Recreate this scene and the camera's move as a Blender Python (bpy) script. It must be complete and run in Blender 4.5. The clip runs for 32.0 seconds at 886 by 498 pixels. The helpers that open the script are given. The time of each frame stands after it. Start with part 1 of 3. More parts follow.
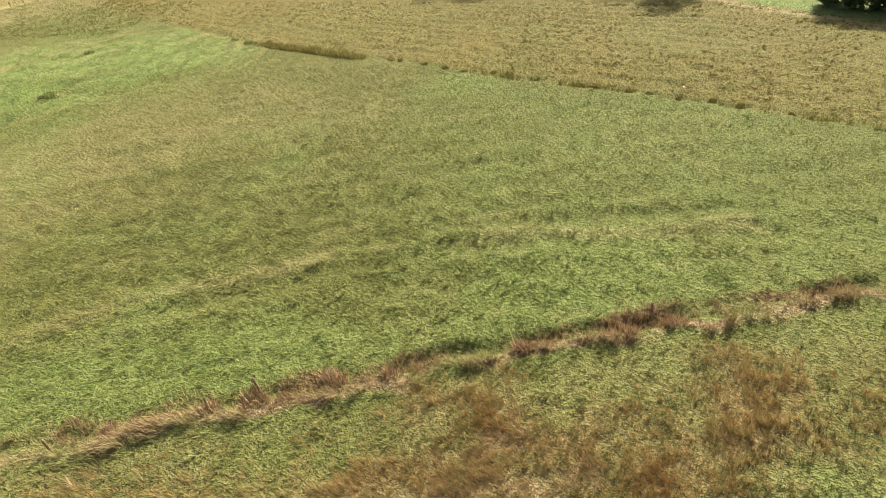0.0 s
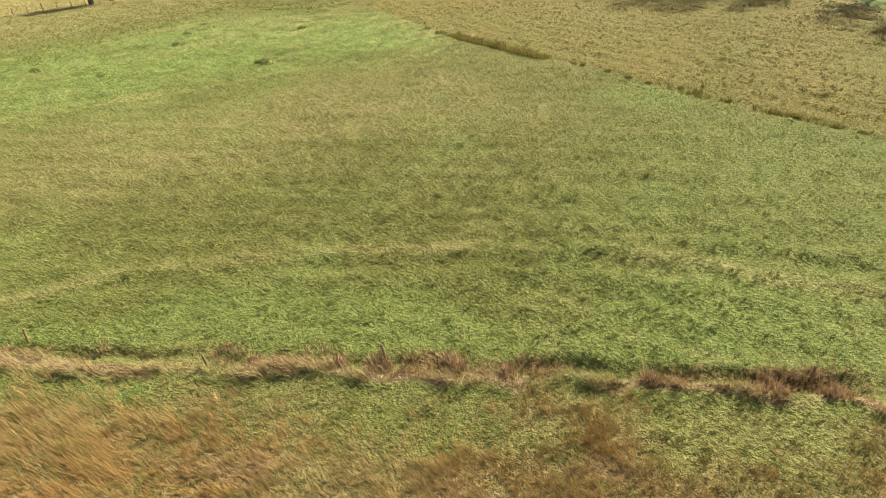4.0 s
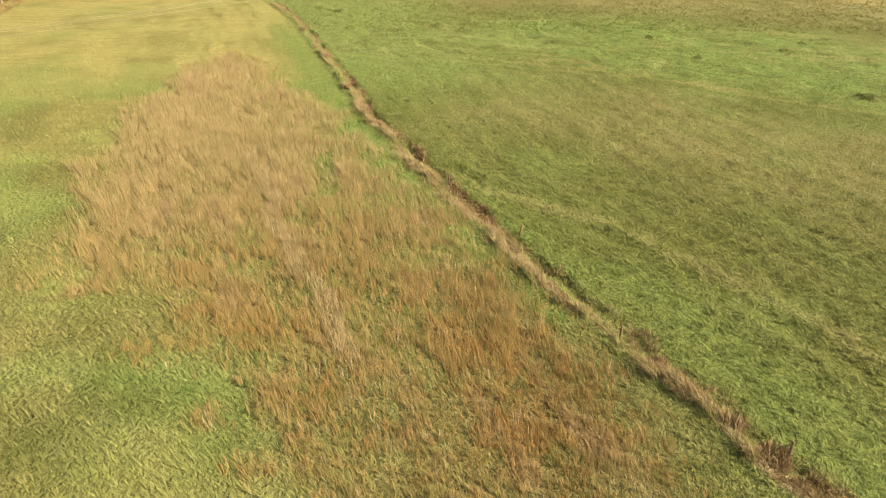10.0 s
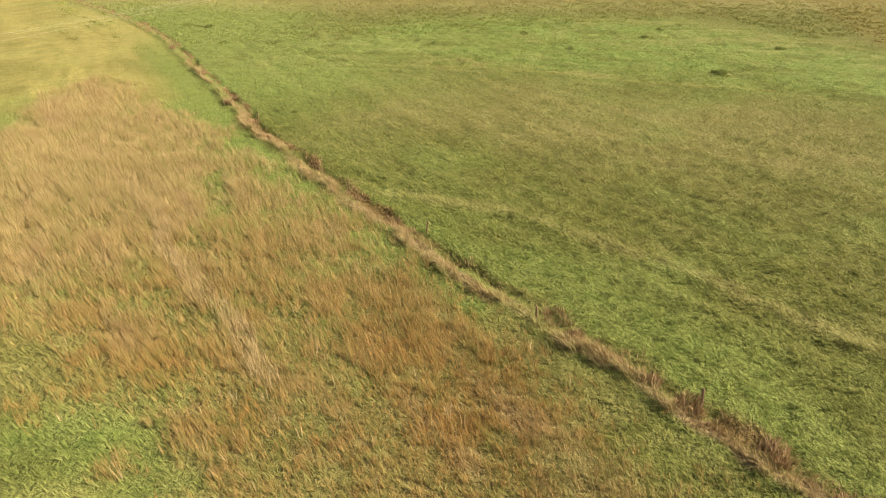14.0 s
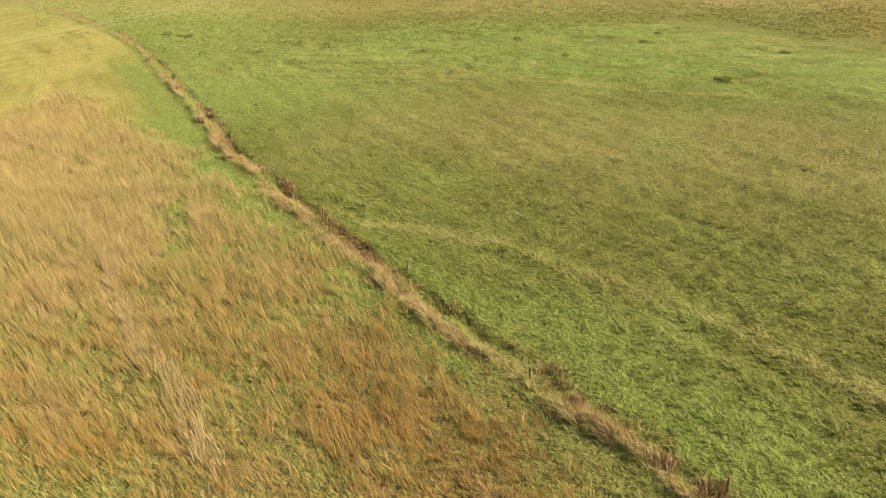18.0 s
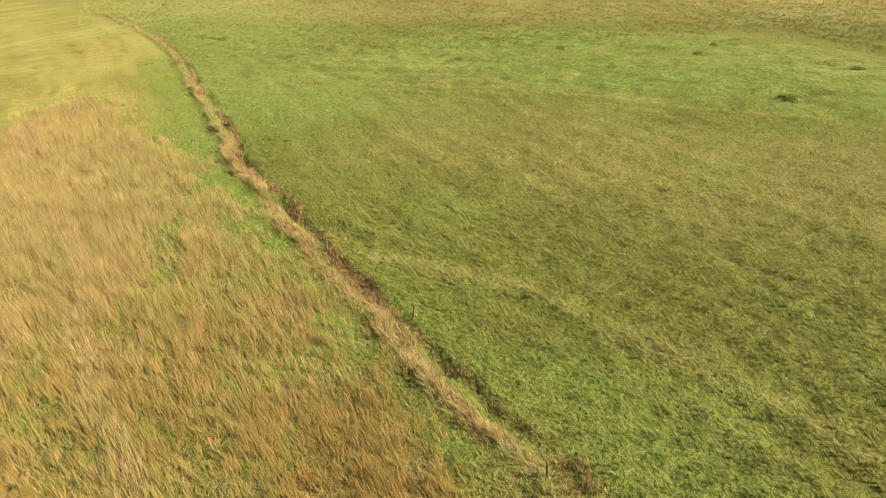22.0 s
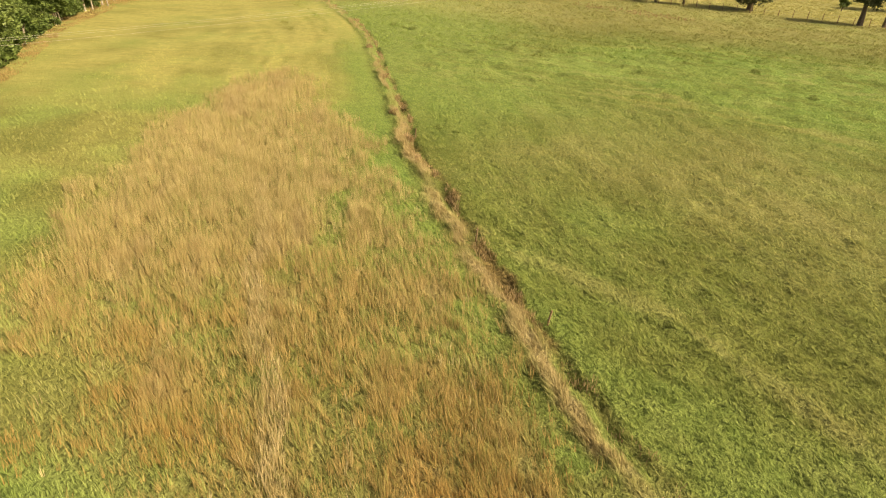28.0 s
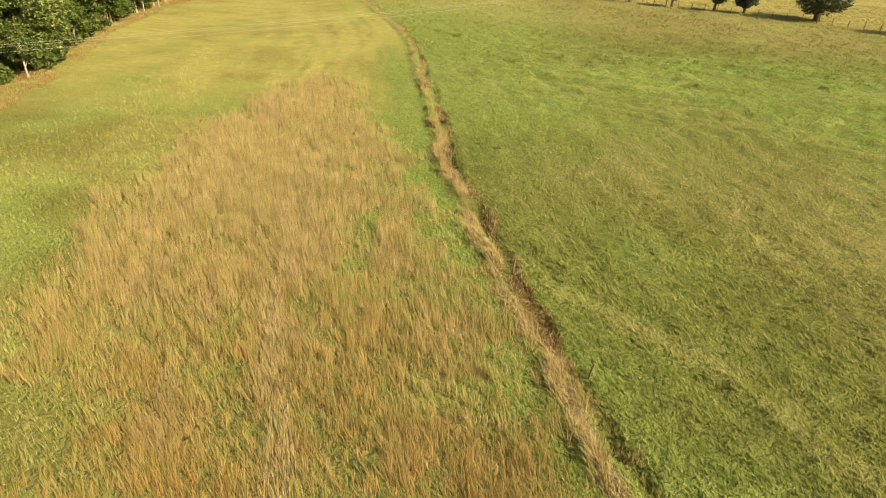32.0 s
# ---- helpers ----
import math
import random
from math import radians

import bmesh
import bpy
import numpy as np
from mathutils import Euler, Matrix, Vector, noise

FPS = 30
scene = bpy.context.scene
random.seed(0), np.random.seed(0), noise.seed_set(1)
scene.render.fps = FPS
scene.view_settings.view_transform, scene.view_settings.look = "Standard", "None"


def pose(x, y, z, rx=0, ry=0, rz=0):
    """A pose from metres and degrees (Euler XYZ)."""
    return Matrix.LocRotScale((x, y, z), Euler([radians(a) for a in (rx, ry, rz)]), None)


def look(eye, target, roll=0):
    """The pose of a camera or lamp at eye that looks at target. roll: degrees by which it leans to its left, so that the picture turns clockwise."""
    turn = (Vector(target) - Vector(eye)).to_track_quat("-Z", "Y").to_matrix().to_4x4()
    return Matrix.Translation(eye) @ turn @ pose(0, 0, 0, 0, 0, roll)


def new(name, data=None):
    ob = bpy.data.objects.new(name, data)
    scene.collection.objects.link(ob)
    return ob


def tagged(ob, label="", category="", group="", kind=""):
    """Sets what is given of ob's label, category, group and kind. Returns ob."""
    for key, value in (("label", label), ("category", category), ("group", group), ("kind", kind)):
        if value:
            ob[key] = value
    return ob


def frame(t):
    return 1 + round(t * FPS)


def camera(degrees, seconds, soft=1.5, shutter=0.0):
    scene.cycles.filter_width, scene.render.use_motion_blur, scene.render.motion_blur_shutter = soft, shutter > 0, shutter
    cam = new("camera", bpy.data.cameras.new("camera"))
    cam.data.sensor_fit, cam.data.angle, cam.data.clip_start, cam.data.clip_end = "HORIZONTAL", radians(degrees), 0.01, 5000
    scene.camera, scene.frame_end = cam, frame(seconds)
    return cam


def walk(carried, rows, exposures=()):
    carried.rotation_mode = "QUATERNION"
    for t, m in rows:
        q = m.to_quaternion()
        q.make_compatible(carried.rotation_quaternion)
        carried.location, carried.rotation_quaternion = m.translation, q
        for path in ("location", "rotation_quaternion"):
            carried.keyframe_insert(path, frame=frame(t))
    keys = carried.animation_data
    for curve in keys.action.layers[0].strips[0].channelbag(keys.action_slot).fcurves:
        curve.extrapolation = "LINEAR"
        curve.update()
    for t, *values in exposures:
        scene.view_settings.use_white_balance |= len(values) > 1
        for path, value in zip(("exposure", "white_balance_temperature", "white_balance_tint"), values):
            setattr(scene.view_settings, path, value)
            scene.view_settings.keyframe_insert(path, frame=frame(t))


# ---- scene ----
cam = camera(74.9, 32.0, soft=1.0)
# seconds, place, turn to the left from +y, tilt up, lean
PATH = [
    (0.0, -5.40, -10.96, 19.67, -76.42, -33.69, -6.19),
    (0.5, -5.42, -11.01, 19.56, -74.70, -33.44, -6.04),
    (1.0, -5.43, -11.04, 19.48, -73.43, -33.32, -5.90),
    (1.5, -5.44, -11.08, 19.44, -71.88, -33.18, -5.72),
    (2.0, -5.45, -11.12, 19.43, -69.67, -33.02, -5.52),
    (2.5, -5.42, -11.16, 19.44, -67.09, -32.84, -5.39),
    (4.5, -5.49, -11.16, 19.62, -56.12, -32.16, -4.12),
    (5.0, -5.51, -11.18, 19.65, -52.36, -31.98, -3.64),
    (5.5, -5.53, -11.22, 19.64, -47.86, -31.79, -3.07),
    (6.0, -5.55, -11.23, 19.58, -42.63, -31.56, -2.43),
    (6.5, -5.59, -11.20, 19.53, -36.93, -31.42, -1.36),
    (7.0, -5.62, -11.22, 19.49, -30.73, -31.44, -0.38),
    (7.5, -5.62, -11.29, 19.45, -23.77, -31.33, 0.45),
    (8.0, -5.62, -11.37, 19.46, -16.42, -31.51, 1.38),
    (8.5, -5.61, -11.43, 19.48, -11.53, -31.62, 1.93),
    (9.0, -5.56, -11.46, 19.49, -9.30, -31.63, 2.08),
    (9.5, -5.54, -11.48, 19.49, -8.49, -31.60, 2.08),
    (10.0, -5.52, -11.49, 19.49, -7.93, -31.60, 2.05),
    (10.5, -5.50, -11.54, 19.49, -11.63, -31.33, 1.61),
    (11.0, -5.51, -11.56, 19.49, -16.16, -31.12, 0.88),
    (11.5, -5.54, -11.54, 19.50, -17.42, -31.05, 0.67),
    (12.0, -5.55, -11.49, 19.42, -17.95, -30.97, 0.66),
    (12.5, -5.57, -11.44, 19.28, -18.30, -30.85, 0.61),
    (13.0, -5.62, -11.42, 19.14, -18.62, -30.82, 0.56),
    (13.5, -5.68, -11.42, 19.01, -18.67, -30.73, 0.50),
    (15.5, -5.49, -11.32, 18.85, -18.86, -30.61, 0.24),
    (16.0, -5.23, -10.86, 18.74, -18.96, -30.54, 0.24),
    (16.5, -4.86, -10.26, 18.69, -18.98, -30.52, 0.10),
    (17.0, -4.39, -9.46, 18.70, -18.94, -30.49, -0.05),
    (17.5, -3.87, -8.45, 18.76, -18.92, -30.47, -0.15),
    (18.0, -3.27, -7.26, 18.84, -18.87, -30.48, -0.24),
    (18.5, -2.57, -5.86, 18.87, -18.81, -30.42, -0.25),
    (19.0, -1.82, -4.38, 18.81, -18.77, -30.30, -0.30),
    (19.5, -1.19, -3.19, 18.67, -18.80, -30.14, -0.34),
    (20.0, -0.79, -2.61, 18.49, -18.82, -30.12, -0.35),
    (20.5, -0.59, -2.49, 18.31, -17.90, -30.04, -0.30),
    (21.0, -0.45, -2.53, 18.17, -15.71, -30.02, -0.03),
    (21.5, -0.38, -2.56, 18.11, -14.94, -30.01, -0.04),
    (22.0, -0.38, -2.61, 18.15, -14.54, -30.00, -0.06),
    (22.5, -0.38, -2.67, 18.21, -14.18, -30.05, -0.10),
    (23.0, -0.39, -2.72, 18.24, -13.95, -30.00, -0.12),
    (23.5, -0.43, -2.72, 18.23, -13.87, -30.00, -0.14),
    (24.0, -0.46, -2.71, 18.19, -13.79, -29.90, -0.16),
    (24.5, -0.45, -2.71, 18.15, -13.75, -29.88, -0.13),
    (26.5, -0.90, -3.12, 18.36, -7.32, -29.97, 1.46),
    (27.0, -0.94, -3.13, 18.34, -5.81, -29.99, 1.66),
    (27.5, -0.95, -3.12, 18.33, -3.56, -30.00, 2.09),
    (28.0, -0.91, -3.17, 18.37, 1.30, -30.24, 2.58),
    (28.5, -0.85, -3.22, 18.39, 3.15, -30.31, 2.78),
    (29.0, -0.78, -3.20, 18.33, 4.00, -30.29, 2.78),
    (29.5, -0.77, -3.07, 18.28, 4.45, -30.23, 2.76),
    (30.0, -0.82, -2.77, 18.29, 4.72, -30.24, 2.75),
    (30.5, -0.86, -2.28, 18.31, 5.05, -30.26, 2.79),
    (31.0, -0.86, -1.61, 18.32, 5.40, -30.18, 2.71),
    (31.5, -0.85, -0.79, 18.37, 5.60, -30.17, 2.71),
    (32.0, -0.81, 0.10, 18.42, 5.76, -30.15, 2.72),
]


def flown(x, y, z, yaw, tilt, lean):
    return pose(x, y, z, 0, 0, yaw) @ pose(0, 0, 0, 90 + tilt, 0, 0) @ pose(0, 0, 0, 0, 0, lean)


walk(cam, [(t, flown(x, y, z, yaw, tilt, lean)) for t, x, y, z, yaw, tilt, lean in PATH],
     exposures=[(0.0, 1.08, 6200, 26), (6.0, 0.95, 6600, 22), (13.0, 0.77, 6900, 22), (20.0, 0.80, 7400, 15), (28.0, 0.76, 7900, 12), (32.0, 0.72, 8000, 12)])

# ---- sky and sun ----
SUN_FROM = Vector((1.0, -0.3, 0.0)).normalized()
SUN_UP = radians(37)
sky = bpy.data.worlds.new("sky")
scene.world = sky
sky.use_nodes = True
sky_tex = sky.node_tree.nodes.new("ShaderNodeTexSky")
sky_tex.sky_type, sky_tex.sun_disc = "NISHITA", False
sky_tex.sun_elevation = SUN_UP
sky_tex.sun_rotation = math.atan2(SUN_FROM.x, SUN_FROM.y)
sky_tex.air_density, sky_tex.dust_density, sky_tex.ozone_density = 0.7, 8.0, 0.2
background = sky.node_tree.nodes["Background"]
background.inputs["Strength"].default_value = 0.088
sky.node_tree.links.new(sky_tex.outputs["Color"], background.inputs["Color"])
sun = new("sun", bpy.data.lights.new("sun", "SUN"))
sun.data.energy, sun.data.angle, sun.data.color = 5.0, radians(2.0), (1.0, 0.91, 0.74)
sun.matrix_world = look(SUN_FROM * 100 * math.cos(SUN_UP) + Vector((0, 0, 100 * math.sin(SUN_UP))), (0, 0, 0))

# ---- plan ----
# the old ditch between the two pastures, from south to north
DITCH = [(34, -75), (25, -42), (20.6, -27), (19.7, -23.7), (18.5, -19.6), (17.0, -14.8), (15.9, -11), (14.2, -6), (12.2, -1.2),
         (10.4, 2.8), (8.8, 6.6), (7.4, 10.2), (5.85, 14.4), (4.0, 19.2), (1.9, 24.4), (-0.9, 32.0), (-4.0, 42), (-7.45, 55.5),
         (-10.75, 70), (-13.65, 83), (-16.6, 95), (-22.3, 112), (-33.4, 136), (-44, 155), (-62, 175), (-120, 230)]
# the edge of the tall dry grass west of the ditch
DRY = [(3.2, 14.5), (2.4, 17), (-0.4, 25), (-3, 32), (-6.1, 37.4), (-8.8, 44), (-12, 51), (-17, 60), (-20, 67), (-24, 70),
       (-28, 66), (-28.6, 55), (-28.2, 45), (-27, 33), (-25.5, 24), (-25, 20), (-19.4, 17), (-15.5, 14.4), (-11.1, 8.2), (-6.6, 3),
       (-2, -4), (3, -12), (8, -20), (13, -32), (17.5, -26), (15, -17), (11, -6), (7, 3), (5.2, 9)]
# the rushy line between the green pasture and the grazed brown field
BOUND = [(20, -75), (41, -35), (46, -26), (51, -17), (54, -10), (59, 1), (62, 4.5), (66, 14), (73, 30), (82, 43), (93, 60), (125, 105)]
LUSH = [(-8, 80), (14, 68), (30, 60), (42, 50), (54, 43), (64, 29), (74, 31), (82, 43), (89, 52), (83, 68), (71, 86), (54, 96), (37, 99), (1, 97)]
FENCE = [(20, 173), (29, 169), (38, 164), (46, 161), (57, 155), (65, 151), (74, 146), (80, 141), (87, 135.5), (95, 131), (104, 126.5), (113, 121.5), (125, 116), (145, 107)]
TRACK = [(107, -19), (86.5, -32.5), (81.5, -36.0), (77.0, -39.4), (73.6, -42.6), (69.0, -46.6), (56, -56)]


def lattice(ix, iy, seed):
    h = (ix * 374761393 + iy * 668265263 + seed * 1442695041) & 0xFFFFFFFF
    h = ((h ^ (h >> 13)) * 1274126177) & 0xFFFFFFFF
    return ((h ^ (h >> 16)) & 0xFFFF) / 65535.0


def value_noise(x, y, size, seed=0):
    """Smooth noise from 0 to 1 with bumps about size metres wide."""
    u, v = np.asarray(x) / size + 1000.0, np.asarray(y) / size + 1000.0
    iu, iv = np.floor(u).astype(np.int64), np.floor(v).astype(np.int64)
    fu, fv = u - iu, v - iv
    fu, fv = fu * fu * (3 - 2 * fu), fv * fv * (3 - 2 * fv)
    a = lattice(iu, iv, seed) * (1 - fu) + lattice(iu + 1, iv, seed) * fu
    b = lattice(iu, iv + 1, seed) * (1 - fu) + lattice(iu + 1, iv + 1, seed) * fu
    return a * (1 - fv) + b * fv


def two_scales(x, y, size, seed=0):
    return 0.65 * value_noise(x, y, size, seed) + 0.35 * value_noise(x, y, size * 0.37, seed + 7)


def ramp(v, low, high):
    k = np.clip((v - low) / (high - low), 0, 1)
    return k * k * (3 - 2 * k)


def line_distance(x, y, line):
    """Distance from a line of points, negative on its left, and the length along it."""
    best, side, along, run = np.full(np.shape(x), 1e9), np.ones(np.shape(x)), np.zeros(np.shape(x)), 0.0
    for (ax, ay), (bx, by) in zip(line, line[1:]):
        dx, dy = bx - ax, by - ay
        length = math.hypot(dx, dy)
        k = np.clip(((x - ax) * dx + (y - ay) * dy) / length**2, 0, 1)
        d = np.hypot(x - ax - k * dx, y - ay - k * dy)
        near = d < best
        best = np.where(near, d, best)
        side = np.where(near, np.where(dx * (y - ay) - dy * (x - ax) > 0, -1.0, 1.0), side)
        along = np.where(near, run + k * length, along)
        run += length
    return best * side, along


def inside_distance(x, y, ring):
    """Distance from a closed outline, positive inside."""
    d, _ = line_distance(x, y, ring + ring[:1])
    odd = np.zeros(np.shape(x), bool)
    for (ax, ay), (bx, by) in zip(ring, ring[1:] + ring[:1]):
        crosses = (ay > y) != (by > y)
        odd ^= crosses & (x < (bx - ax) * (y - ay) / ((by - ay) or 1e-9) + ax)
    return np.where(odd, np.abs(d), -np.abs(d))


def ditch_bend(x, y):
    """Signed distance from the ditch with a little wander, negative on its west side."""
    d, along = line_distance(x, y, DITCH)
    return d + 1.0 * (two_scales(along, along * 0, 4.2, 3) - 0.5), along


# old wheel and cattle paths: a curved ridge in the pasture, a trodden line through the tall grass
RIDGE = [(-3, 36), (3.6, 27.5), (11.2, 21.6), (17.2, 13.0), (22.0, 3.2), (24.2, -3.0), (25.2, -11), (27, -22)]
TRODDEN = [(-6.4, 9.5), (-7.9, 13.7), (-10.0, 18.6), (-12.2, 24.6), (-13.8, 31.0), (-15.6, 37.5)]
GAP = [(-2.6, 5), (-4.2, 11), (-5.8, 17.7), (-7.9, 23.8), (-8.4, 30.9), (-9.5, 35)]
PALE = [(8, 58), (30, 52), (50, 38), (58, 20), (50, 5), (40, 14), (28, 24), (14, 34), (4, 46)]


def zones(x, y):
    """What grows where: dry, lush, yellow, brown and rust, straw, dead, worn."""
    d, along = ditch_bend(x, y)
    west = ramp(d, -0.5, -2.0)
    streak = value_noise(d, along / 9.0, 0.9, 15) * 0.6 + value_noise(d, along / 14.0, 2.6, 16) * 0.4
    # tall dry grass, thin and rusty in the south
    edge = 5.0 * (two_scales(x, y, 6.0, 11) - 0.5) + 3.0 * (value_noise(x, y, 1.3, 12) - 0.5)
    patch, tussock = two_scales(x, y, 5.0, 21), two_scales(x, y, 1.7, 22)
    south = ramp(y + 8 * (patch - 0.5), 36, 8)
    dry = ramp(inside_distance(x, y, DRY) + edge, -2.2, 3.0) * (0.5 + 0.5 * ramp(tussock, 0.35, 0.6))
    dry *= 1.0 - south * (0.06 + 0.5 * ramp(patch, 0.52, 0.35)) - 0.08 * ramp(y, 2, -12)
    gap, _ = line_distance(x, y, GAP)
    dry *= 1 - 0.8 * ramp(np.abs(gap + 2.4 * (two_scales(x, y, 4, 24) - 0.5)), 1.5, 0.3) * ramp(patch, 0.3, 0.5)
    dry *= 1 - 0.6 * ramp(-d + 3.0 * (two_scales(x, y, 3, 27) - 0.5), 6.5, 2.0) * ramp(y, 46, 26) * ramp(y, -4, 8)
    trodden, _ = line_distance(x, y, TRODDEN)
    path = 0.45 * ramp(np.abs(trodden + 1.2 * (value_noise(x, y, 3, 23) - 0.5)), 1.3, 0.2) * ramp(tussock, 0.3, 0.5)
    dry = np.maximum(dry, 0.85 * path)
    seed_heads = ramp(value_noise(x + 0.33 * y, y / 7.0, 1.1, 25), 0.5, 0.8) * ramp(two_scales(x, y, 6, 26), 0.35, 0.6)
    rust = south * (0.5 + 0.5 * value_noise(x, y, 4, 8)) * (1 - path)
    # mown hay to the north-west, greener towards the ditch
    hay = west * ramp(y + 16 * (two_scales(x, y, 18, 31) - 0.5), 40, 74) * (0.34 + 1.0 * streak + 0.45 * (two_scales(x, y, 8, 32) - 0.5) + 0.26 * (two_scales(x * 0.45, y, 1.9, 35) - 0.5))
    hay = np.maximum(hay, west * (0.34 + 0.18 * ramp(y, 25, 45)) * ramp(two_scales(x, y, 8, 33) + 0.12 * ramp(y, 12, 30), 0.36, 0.72) * (0.15 + 0.85 * ramp(y - 0.6 * x, -12, 14)))
    hay = np.maximum(hay, 0.26 * west * ramp(y - 0.5 * x, 32, 62))
    hay *= 1 - 0.7 * ramp(inside_distance(x, y, DRY) + edge, -1, 3)
    hay *= 1 - 0.8 * ramp(-d + 2 * (two_scales(x, y, 5, 60) - 0.5), 9.5, 3) * ramp(y, 120, 75)
    # the grazed pasture
    lush = ramp(inside_distance(x, y, LUSH) + 10 * (two_scales(x, y, 9, 41) - 0.5), -8.0 - 10.0 * ramp(y + 0.4 * x, 90, 115), 9.0) * (0.68 + 0.7 * (two_scales(x, y, 4, 44) - 0.3))
    lush = np.maximum(lush, (1 - west) * 0.45 * ramp(two_scales(x, y, 11, 42) + 0.15 * ramp(d, 10, 1), 0.5, 0.85))
    lush = np.maximum(lush, west * 0.8 * ramp(two_scales(x, y, 7, 43), 0.38, 0.7) * (1 - 0.7 * ramp(y, 12, 0)))
    lush = np.maximum(lush, 0.85 * west * ramp(-d + 2 * (two_scales(x, y, 5, 60) - 0.5), 9.5, 2.5) * ramp(y, 15, 35) * (1 - 0.7 * dry))
    lush = np.maximum(lush, (1 - west) * 0.8 * ramp(y + 10 * (two_scales(x, y, 8, 45) - 0.5), 42, 66) * ramp(x + 0.15 * y, 40, 14))
    lush = np.maximum(lush, 0.22 * ramp(d, 0.8, 3) * ramp(d, 15, 7) * ramp(y, 12, 24) * (0.5 + 0.5 * ramp(tussock, 0.3, 0.6)))
    lush = np.maximum(lush, (1 - west) * ramp(y + 10 * (two_scales(x, y, 8, 46) - 0.5), 10, -8) * (0.10 + 0.3 * two_scales(x, y, 3, 47)))
    # trodden terraces: paler lips and duller troughs put growth and shading into the colour
    lip = value_noise((x - 0.5 * y) / 5.0, y + 0.42 * x + 1.5 * value_noise(x, y, 6, 117), 1.15, 118)
    wet = (1 - west) * ramp(inside_distance(x, y, LUSH), -16, 2)
    lush *= 1 - 0.5 * wet * ramp(lip, 0.45, 0.2)
    fence, _ = line_distance(x, y, FENCE)
    pale = (1 - west) * ramp(inside_distance(x, y, PALE) + 16 * (two_scales(x, y, 9, 51) - 0.5), -5, 8) * (0.5 + 0.5 * ramp(two_scales(x, y, 1.6, 52), 0.3, 0.7)) * 0.36
    pale = np.maximum(pale, (1 - west) * ramp(two_scales(x, y, 1.6, 54), 0.5, 0.8) * ramp(two_scales(x, y, 14, 55), 0.4, 0.7) * 0.14)
    pale = np.maximum(pale, (1 - west) * ramp(y - 0.25 * (60 - x) + 14 * (two_scales(x, y, 14, 53) - 0.5), 92, 125) * (0.32 + 0.36 * two_scales(x, y, 5, 56)))
    ridge, _ = line_distance(x, y, RIDGE)
    crest = 0.42 * wet * ramp(lip, 0.52, 0.8) * ramp(two_scales(x, y, 9, 119), 0.3, 0.6)
    pale = np.maximum(pale, 0.38 * ramp(np.abs(ridge + 1.5 * (value_noise(x, y, 5, 57) - 0.5)), 1.3, 0.3) * ramp(tussock, 0.25, 0.6))
    pale = pale + (1 - west) * (0.09 * ramp(x + 0.6 * y, 22, 50) * ramp(y, -6, 14) + 0.24 * (streak - 0.45)) * (0.35 + 0.65 * ramp(y + 6 * (two_scales(x, y, 9, 50) - 0.5), -8, 8))
    pale *= 1 - 0.75 * ramp(inside_distance(x, y, LUSH) + 7 * (two_scales(x, y, 4, 48) - 0.5), -6, 6)
    pale = np.maximum(pale, (1 - west) * (0.03 + 0.22 * two_scales(x, y, 4, 49)) * ramp(y + 8 * (two_scales(x, y, 9, 50) - 0.5), 52, 80) * ramp(x, 48, 12))
    pale = np.maximum(pale, crest)
    trail = ramp(np.abs(inside_distance(x, y, LUSH) + 2 * (two_scales(x, y, 8, 58) - 0.5)), 0.8, 0.2) * ramp(x, -5, 10) * 0.26 * ramp(two_scales(x, y, 5, 59), 0.25, 0.6)
    hay = np.maximum(hay, trail)
    hay = np.where(fence < 0, 0.5 + 0.4 * two_scales(x, y * 2.5, 14, 34), hay)
    # the brown field past the rushes
    bound, _ = line_distance(x, y, BOUND)
    brown = ramp(bound + 0.8 * (value_noise(x, y, 3, 61) - 0.5), -0.3, 0.8) * ramp(y + 20 * (two_scales(x, y, 20, 63) - 0.5), 150, 110)
    brown *= 0.66 + 0.6 * (two_scales(x, y, 7, 62) - 0.5) + 0.16 * np.sin(bound * 2.3 + 4 * value_noise(x, y, 8, 87))
    track, _ = line_distance(x, y, TRACK)
    worn_pale = np.maximum(ramp(np.abs(track), 1.2, 0.5) * 0.9, pale * 0.95)
    worn_pale = np.maximum(worn_pale, west * south * 0.18 * ramp(two_scales(x, y, 2.0, 59), 0.25, 0.65))
    brown = np.where(track < -1.5, 0.0, brown)
    lush = np.where((track < -1.5) & (bound > 0), 0.95, lush)
    # ditch
    width = (0.40 + 0.8 * two_scales(along, along * 0, 2.3, 73)) * (0.65 + 0.7 * value_noise(x, y, 0.7, 74)) * (1 - 0.3 * ramp(y, 35, 70))
    straw = ramp(np.abs(d + 0.4 + 0.7 * (value_noise(along, along * 0, 1.9, 120) - 0.5)), width, 0.25 * width) * (0.3 + 0.7 * ramp(value_noise(along, along * 0, 2.6, 71), 0.2, 0.55))
    straw = np.maximum(straw, np.maximum(0.5 * path, 0.6 * dry * seed_heads))
    clot = (1 - 0.4 * ramp(y, 20, 45)) * (0.25 + 0.95 * value_noise(along, along * 0, 1.7, 75)) * (0.6 + 0.8 * value_noise(x, y, 0.6, 76))
    dead = ramp(np.abs(d - 0.55 + 0.6 * (value_noise(along, along * 0, 3.4, 77) - 0.5)), clot, 0.35 * clot) * (0.34 + 0.6 * ramp(value_noise(along, along * 0, 2.7, 72), 0.3, 0.65))
    return (np.stack([dry, lush * (1 - dry) * (1 - brown), hay * (1 - brown), brown], -1).clip(0, 1),
            np.stack([rust, straw, dead, worn_pale], -1).clip(0, 1))


